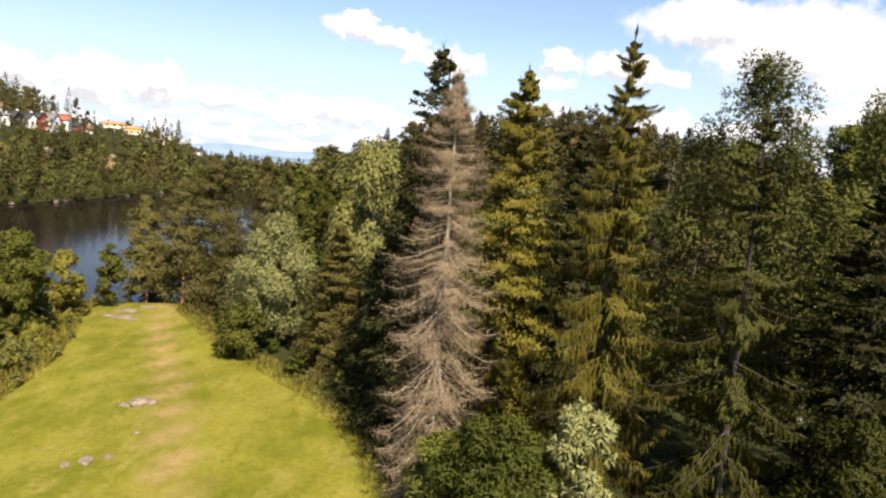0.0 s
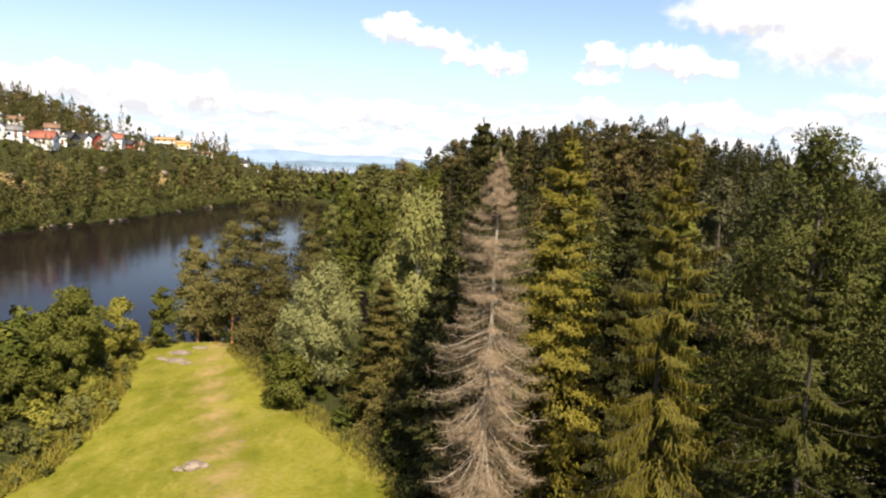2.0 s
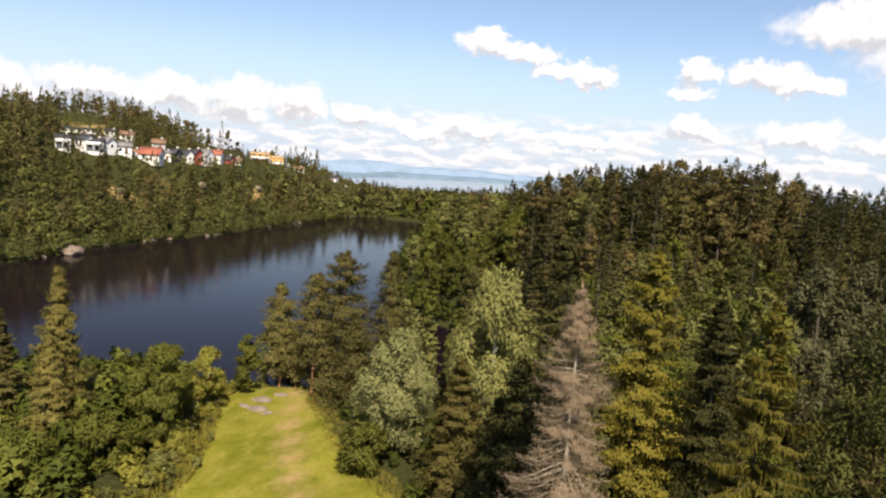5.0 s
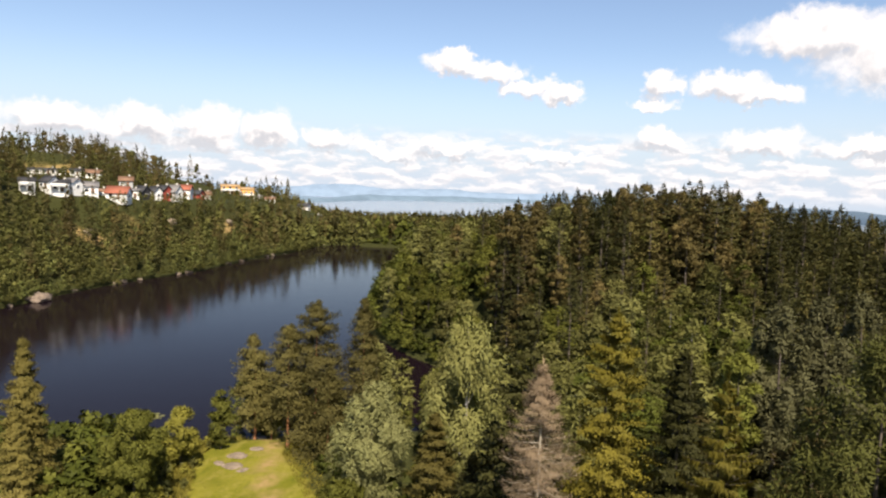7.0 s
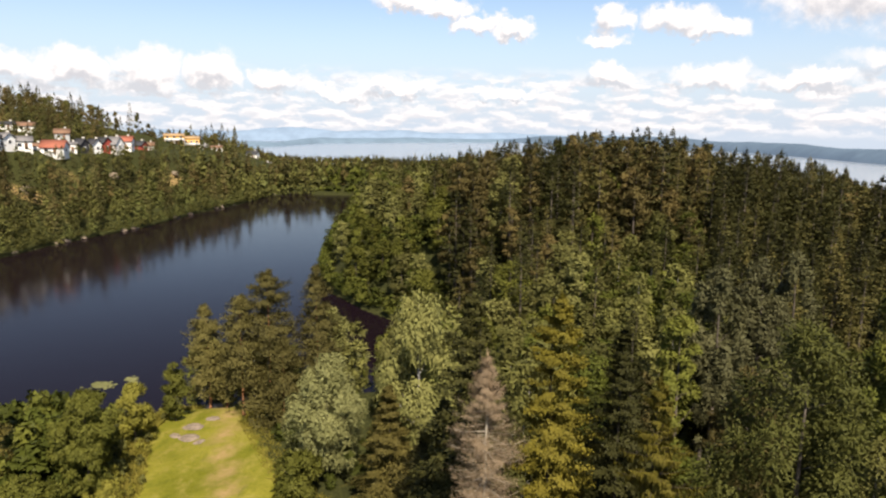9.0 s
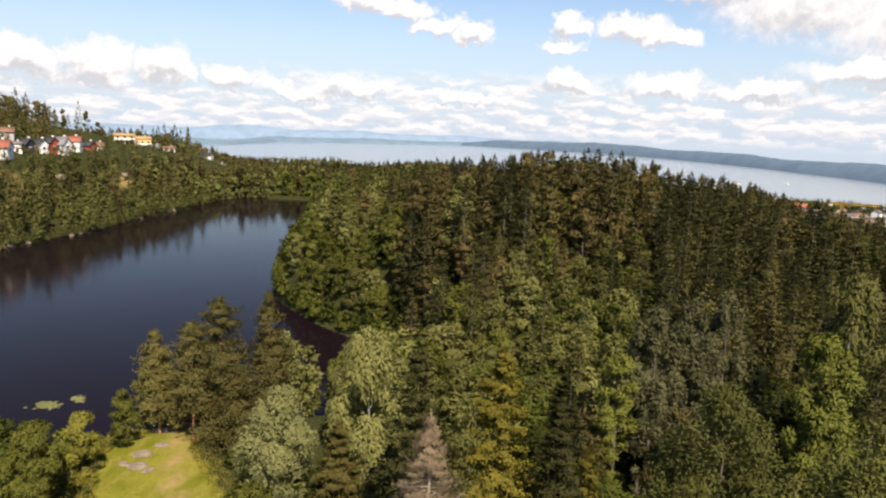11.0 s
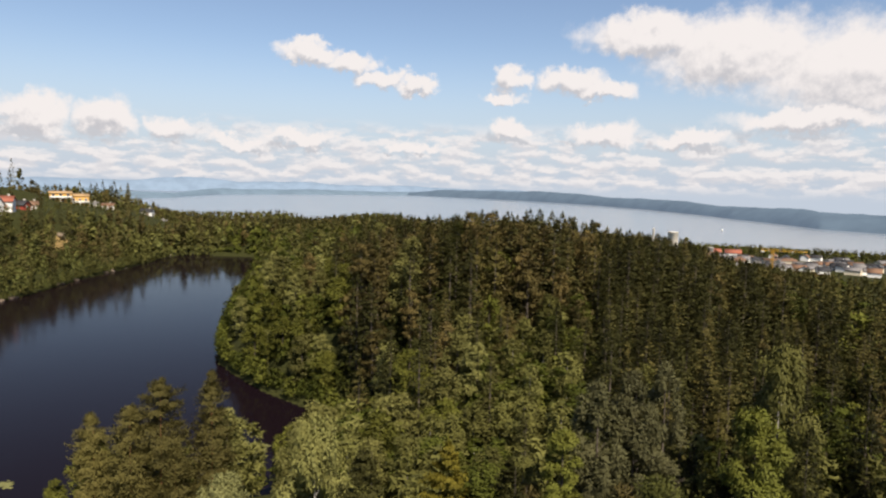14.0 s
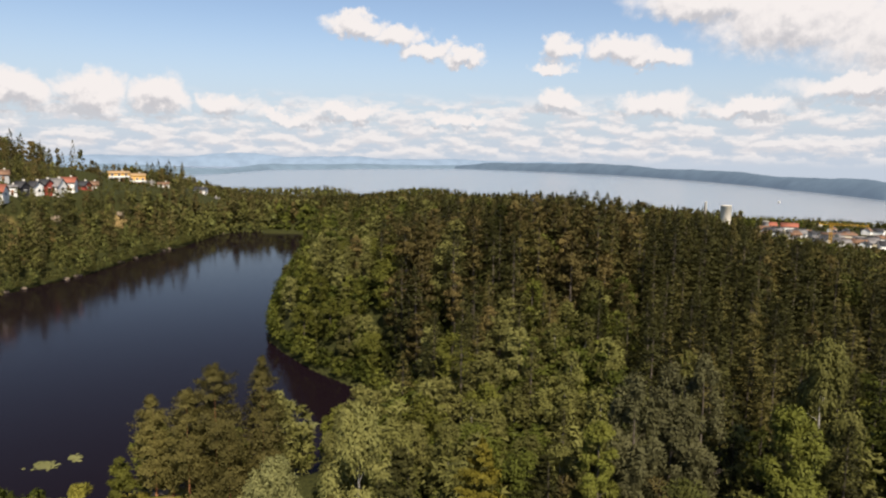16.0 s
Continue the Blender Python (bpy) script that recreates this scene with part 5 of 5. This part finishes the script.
def tower_crane():
    x, y = math.sin(radians(29.1)) * 480, math.cos(radians(29.1)) * 480
    z = float(ground_height(np.array([x]), np.array([y]))[0])
    paint = painted("yellow_crane_paint", (0.62, 0.36, 0.05))
    root = new("tower_crane")
    root.matrix_world = pose(x, y, z, 0, 0, -20)
    h = 13.0
    legs = [tube([(a, b, 0), (a, b, h)], [0.14, 0.14], 4) for a in (-0.6, 0.6) for b in (-0.6, 0.6)]
    for k in range(8):
        s = 1 if k % 2 else -1
        legs.append(tube([(-0.6 * s, -0.6, k * h / 8), (0.6 * s, -0.6, (k + 1) * h / 8)], [0.08, 0.08], 4))
    part("mast", mesh_of("mast", *joined(legs), paint), root)
    arm = [tube([(-7, b, h), (20, b, h)], [0.13, 0.10], 4) for b in (-0.5, 0.5)] + [tube([(-7, 0, h + 1.1), (20, 0, h + 0.6)], [0.12, 0.08], 4)]
    part("jib", mesh_of("jib", *joined(arm), paint), root)
    box_part("counterweight", -7, -5, -0.8, 0.8, h - 1.4, h, STONE, root)
    return tagged(root, "yellow tower crane standing in the town", "crane")


tower_crane()


def motor_boat():
    root = new("motor_boat")
    root.matrix_world = pose(math.sin(radians(25.4)) * 1150, math.cos(radians(25.4)) * 1150, SEA_LEVEL, 0, 0, 60)
    s = np.linspace(-1, 1, 9)
    rim = np.stack([s * 6, np.sqrt(np.clip(1 - ((s + 0.3) / 1.3) ** 2, 0, 1)) * 1.6], 1)
    top = np.concatenate([np.c_[rim, np.full(9, 1.2)], np.c_[rim * (1, -1), np.full(9, 1.2)]])
    low = np.concatenate([np.c_[rim * (0.85, 0.6), np.full(9, -0.3)], np.c_[rim * (0.85, -0.6), np.full(9, -0.3)]])
    v = np.concatenate([top, low])
    k = np.arange(8)
    f = np.concatenate([np.stack([k, k + 1, k + 10, k + 9], 1), np.stack([k, k + 18, k + 19, k + 1], 1), np.stack([k + 9, k + 10, k + 28, k + 27], 1)])
    part("hull", mesh_of("hull", v, f, FRAME), root)
    box_part("cabin", -2.5, 1.5, -1.0, 1.0, 1.2, 2.8, FRAME, root)
    return tagged(root, "small white motor boat on the fjord", "boat")


motor_boat()

make_far_wood()


# ---- the far shore of the fjord ----
def ridge(name, mat, label, rows, seed):
    """A long wooded rise: rows of bearing, distance, foot and top heights."""
    rng = np.random.default_rng(seed)
    rows = np.array(rows, float)
    b = np.linspace(rows[0, 0], rows[-1, 0], 260)
    d, foot, top = (np.interp(b, rows[:, 0], rows[:, k]) for k in (1, 2, 3))
    wobble = sum(np.sin(b * f + rng.uniform(0, 6)) / f for f in (0.7, 1.6, 3.7, 8.0, 17.0)) * 0.05
    verts = []
    for s, out in ((0.0, 0.0), (0.35, 20.0), (0.75, 70.0), (1.0, 140.0), (0.4, 330.0)):
        r = d + out
        z = foot + (top - foot) * np.clip(s * (1 + wobble * (s > 0)), 0, 2)
        verts.append(np.stack([np.sin(np.radians(b)) * r, np.cos(np.radians(b)) * r, z], 1))
    verts = np.concatenate(verts)
    w = len(b)
    i, j = np.meshgrid(np.arange(4), np.arange(w - 1), indexing="ij")
    a = (i * w + j).ravel()
    me = mesh_of(name, verts, np.stack([a, a + 1, a + w + 1, a + w], 1), mat)
    me.polygons.foreach_set("use_smooth", np.ones(len(me.polygons), bool))
    return tagged(new(name, me), label, "backdrop", kind="structure")


# blue tints and glow painted on for the haze over the fjord
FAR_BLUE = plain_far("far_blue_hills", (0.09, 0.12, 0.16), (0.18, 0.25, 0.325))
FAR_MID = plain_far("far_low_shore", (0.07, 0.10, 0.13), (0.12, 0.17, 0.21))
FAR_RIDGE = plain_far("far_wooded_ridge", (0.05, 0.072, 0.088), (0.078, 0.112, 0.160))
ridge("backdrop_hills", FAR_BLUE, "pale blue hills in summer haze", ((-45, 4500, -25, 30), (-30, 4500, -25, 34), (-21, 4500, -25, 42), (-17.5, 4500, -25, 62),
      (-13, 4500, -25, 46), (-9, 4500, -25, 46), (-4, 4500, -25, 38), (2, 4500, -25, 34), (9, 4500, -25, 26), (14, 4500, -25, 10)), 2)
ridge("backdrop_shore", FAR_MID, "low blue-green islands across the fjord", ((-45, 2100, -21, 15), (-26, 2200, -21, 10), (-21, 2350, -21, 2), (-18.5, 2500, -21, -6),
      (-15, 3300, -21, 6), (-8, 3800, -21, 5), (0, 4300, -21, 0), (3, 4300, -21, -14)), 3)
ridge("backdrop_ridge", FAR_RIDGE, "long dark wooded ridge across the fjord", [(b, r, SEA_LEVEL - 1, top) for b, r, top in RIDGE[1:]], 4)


# ---- small things on the clearing and the water ----
SHORE_ROCK = rough_material("brown_rock", (0.090, 0.070, 0.055), (0.240, 0.185, 0.140), 1.2, 0.9, 0.1)


def boulder(x, y, size, flat, seed, label, z=None, name="boulder"):
    rng = np.random.default_rng(seed)
    bm = bmesh.new()
    bmesh.ops.create_icosphere(bm, subdivisions=3, radius=1.0)
    shift = Vector(rng.uniform(0, 50, 3))
    for v in bm.verts:
        q = v.co * (1 + 0.35 * noise.noise(v.co * 1.2 + shift) + 0.12 * noise.noise(v.co * 3.5 + shift))
        v.co = (q.x * size, q.y * size * 0.75, q.z * size * flat)
    me = bpy.data.meshes.new(name)
    bm.to_mesh(me)
    bm.free()
    me.materials.append(ROCK if x > -60 or x < -135 else SHORE_ROCK)
    ob = new(name, me)
    if z is None:
        z = float(ground_height(np.array([x]), np.array([y]))[0])
    ob.matrix_world = pose(x, y, z, 0, 0, rng.uniform(0, 360))
    return tagged(ob, label, "rock")


for k, (x, y, s) in enumerate(((-15.9, 36.0, 0.7), (-16.6, 35.5, 0.3), (-14.9, 28.4, 0.4), (-15.6, 28.0, 0.25), (-14.2, 28.9, 0.2), (-14.2, 31.8, 0.16), (-14.8, 40.3, 0.15))):
    boulder(x, y, s, 0.45, 30 + k, "weathered pinkish boulder in the grass")
for k, (x, y, s) in enumerate(((-26.7, 56.6, 1.1), (-25.4, 55.8, 0.6), (-27.4, 58.9, 1.0), (-28.2, 56.9, 0.6), (-26.4, 60.8, 0.7), (-29.0, 66.8, 1.2))):
    boulder(x, y, s, 0.11, 50 + k, "flat grey-pink rock showing through the grass")


def shore_rocks():
    rng = random.Random(8)
    ring = [p for p in LAKE if p[0] < -110 and p[1] > 120]
    for (ax, ay), (bx, by) in zip(ring, ring[1:]):
        for _ in range(3):
            s = rng.random()
            boulder(ax + (bx - ax) * s - rng.uniform(0.0, 1.5), ay + (by - ay) * s, rng.uniform(0.5, 1.5), 0.5, rng.randrange(999), "brown rock on the lake's far shore", 0.2)
    boulder(-124.5, 152, 3.4, 0.5, 5, "large brown rock on the lake's far shore", 0.3)
    for x, y, s in ((-157, 215, 2.2), (-151, 257, 2.4), (-146.5, 299, 2.4)):
        boulder(x, y, s, 0.7, int(-x), "bare rock face in the wooded bank")


shore_rocks()


def lily_pads(x, y, spread, count, seed):
    rng = np.random.default_rng(seed)
    pieces = []
    for _ in range(count):
        cx, cy = x + rng.normal(0, spread), y + rng.normal(0, spread * 0.7)
        a, r = np.linspace(0.25, 6.03, 9), rng.uniform(0.14, 0.32)
        rim = np.stack([cx + np.cos(a) * r, cy + np.sin(a) * r, np.full(9, 0.02 + rng.uniform(0, 0.03))], 1)
        v = np.concatenate([[(cx, cy, 0.015)], rim])
        k = np.arange(8)
        pieces.append((v, np.stack([np.zeros(8, int), k + 1, k + 2], 1)))
    v, f = joined(pieces)
    tagged(new("lily_pads", mesh_of("lily_pads", v, f, LEAF_SILVER)), "patch of pale green lily pads afloat on the lake", "water plant", kind="stuff")


lily_pads(-50.0, 80.8, 0.75, 120, 1)
lily_pads(-47.2, 83.2, 0.5, 40, 3)
lily_pads(-19.6, 95.5, 1.0, 120, 2)


def grasses():
    rng = np.random.default_rng(12)
    mat = leaf_material("meadow_grass", (0.130, 0.138, 0.018), (0.270, 0.250, 0.056), through=0.4)
    x, y = rng.uniform(-33, 0, 90000), rng.uniform(14, 69, 90000)
    edge = -ring_distance(MEADOW, x, y)
    trod = ring_distance(TRACK, x, y, False)
    keep = (edge > -1.5) & (trod > 0.7) & (rng.random(len(x)) < np.where(edge < 0.8, 1.0, 0.06))
    x, y, edge = x[keep], y[keep], edge[keep]
    z = ground_height(x, y)
    n = len(x)
    long = np.where(edge < 1.0, rng.uniform(0.15, 0.4, n), rng.uniform(0.07, 0.18, n)) * np.where((x < -22) & (edge < 2), 1.6, 1.0)
    a = rng.uniform(0, 6.283, n)
    side = np.stack([np.cos(a), np.sin(a), np.zeros(n)], 1) * (long * 0.09 + 0.012)[:, None]
    root = np.stack([x, y, z - 0.02], 1)
    tip = root + np.stack([rng.normal(0, 0.6, n), rng.normal(0, 0.6, n), np.ones(n)], 1) * long[:, None]
    v = np.stack([root - side, root + side, tip], 1).reshape(-1, 3)
    tagged(new("grass", mesh_of("grass", v, np.arange(n * 3).reshape(-1, 3), mat)), "yellow-green summer grass of the clearing", "grass", kind="stuff")


grasses()


# ---- bushes along the clearing's edges and the lake's bank ----
def make_bushes():
    rng = np.random.default_rng(31)
    made = []
    for k, mat in enumerate((LEAF_BROAD, LEAF_BROAD, LEAF_YOUNG, LEAF_BIRCH)):
        crown = lobed_crown(rng, "crown", 3.0, 1.5, mat, 18, 520, 0.2, 0.0, 0.6, 0.36)
        made.append((trunk_mesh(rng, "trunk", 1.6, 0.05, BARK_GREY, 4, 0.2, 1.0, sides=5), crown))
    x, y = scattered(rng, -60, 6, 16, 74, 2.3)
    fx, fy = scattered(rng, -40, -20, 16, 62, 1.5)
    rim = ring_distance(MEADOW, fx, fy)
    rim = (rim > -0.9) & (rim < 2.2) & (fx < -23)
    x, y = np.concatenate([x, fx[rim]]), np.concatenate([y, fy[rim]])
    edge, shore = ring_distance(MEADOW, x, y), to_lake(x, y)
    left = (x < -23) & (edge > -0.9) & (edge < 22) & (y < 62)
    right = (x > -22) & (edge > 0.9) & (edge < 3.2) & (y > 22) & (y < 58) & (x < 2)
    keep = (left | right) & (shore > 0.3)
    for px, py, on_left in zip(x[keep], y[keep], left[keep]):
        trunk, crown = made[int(rng.integers(2))]
        size = rng.uniform(0.45, 1.15) * (1.25 if on_left and edge_of(px, py) > 5 else 0.75)
        if on_left and edge_of(px, py) < 3.5:  # pale young shrubs fringe the grass
            (trunk, crown), size = made[2 if rng.random() < 0.7 else 3], rng.uniform(0.22, 0.62) if edge_of(px, py) > 0.8 else rng.uniform(0.14, 0.36)
        tree("bush", trunk, crown, stand(px, py, rng.uniform(0, 360), size, wide=rng.uniform(0.9, 1.3)),
             "leafy bush above the lake" if on_left else "low leafy bush at the wood's edge", "bush", "bushes round the clearing")


def edge_of(x, y):
    return float(ring_distance(MEADOW, np.array([x]), np.array([y]))[0])


make_bushes()
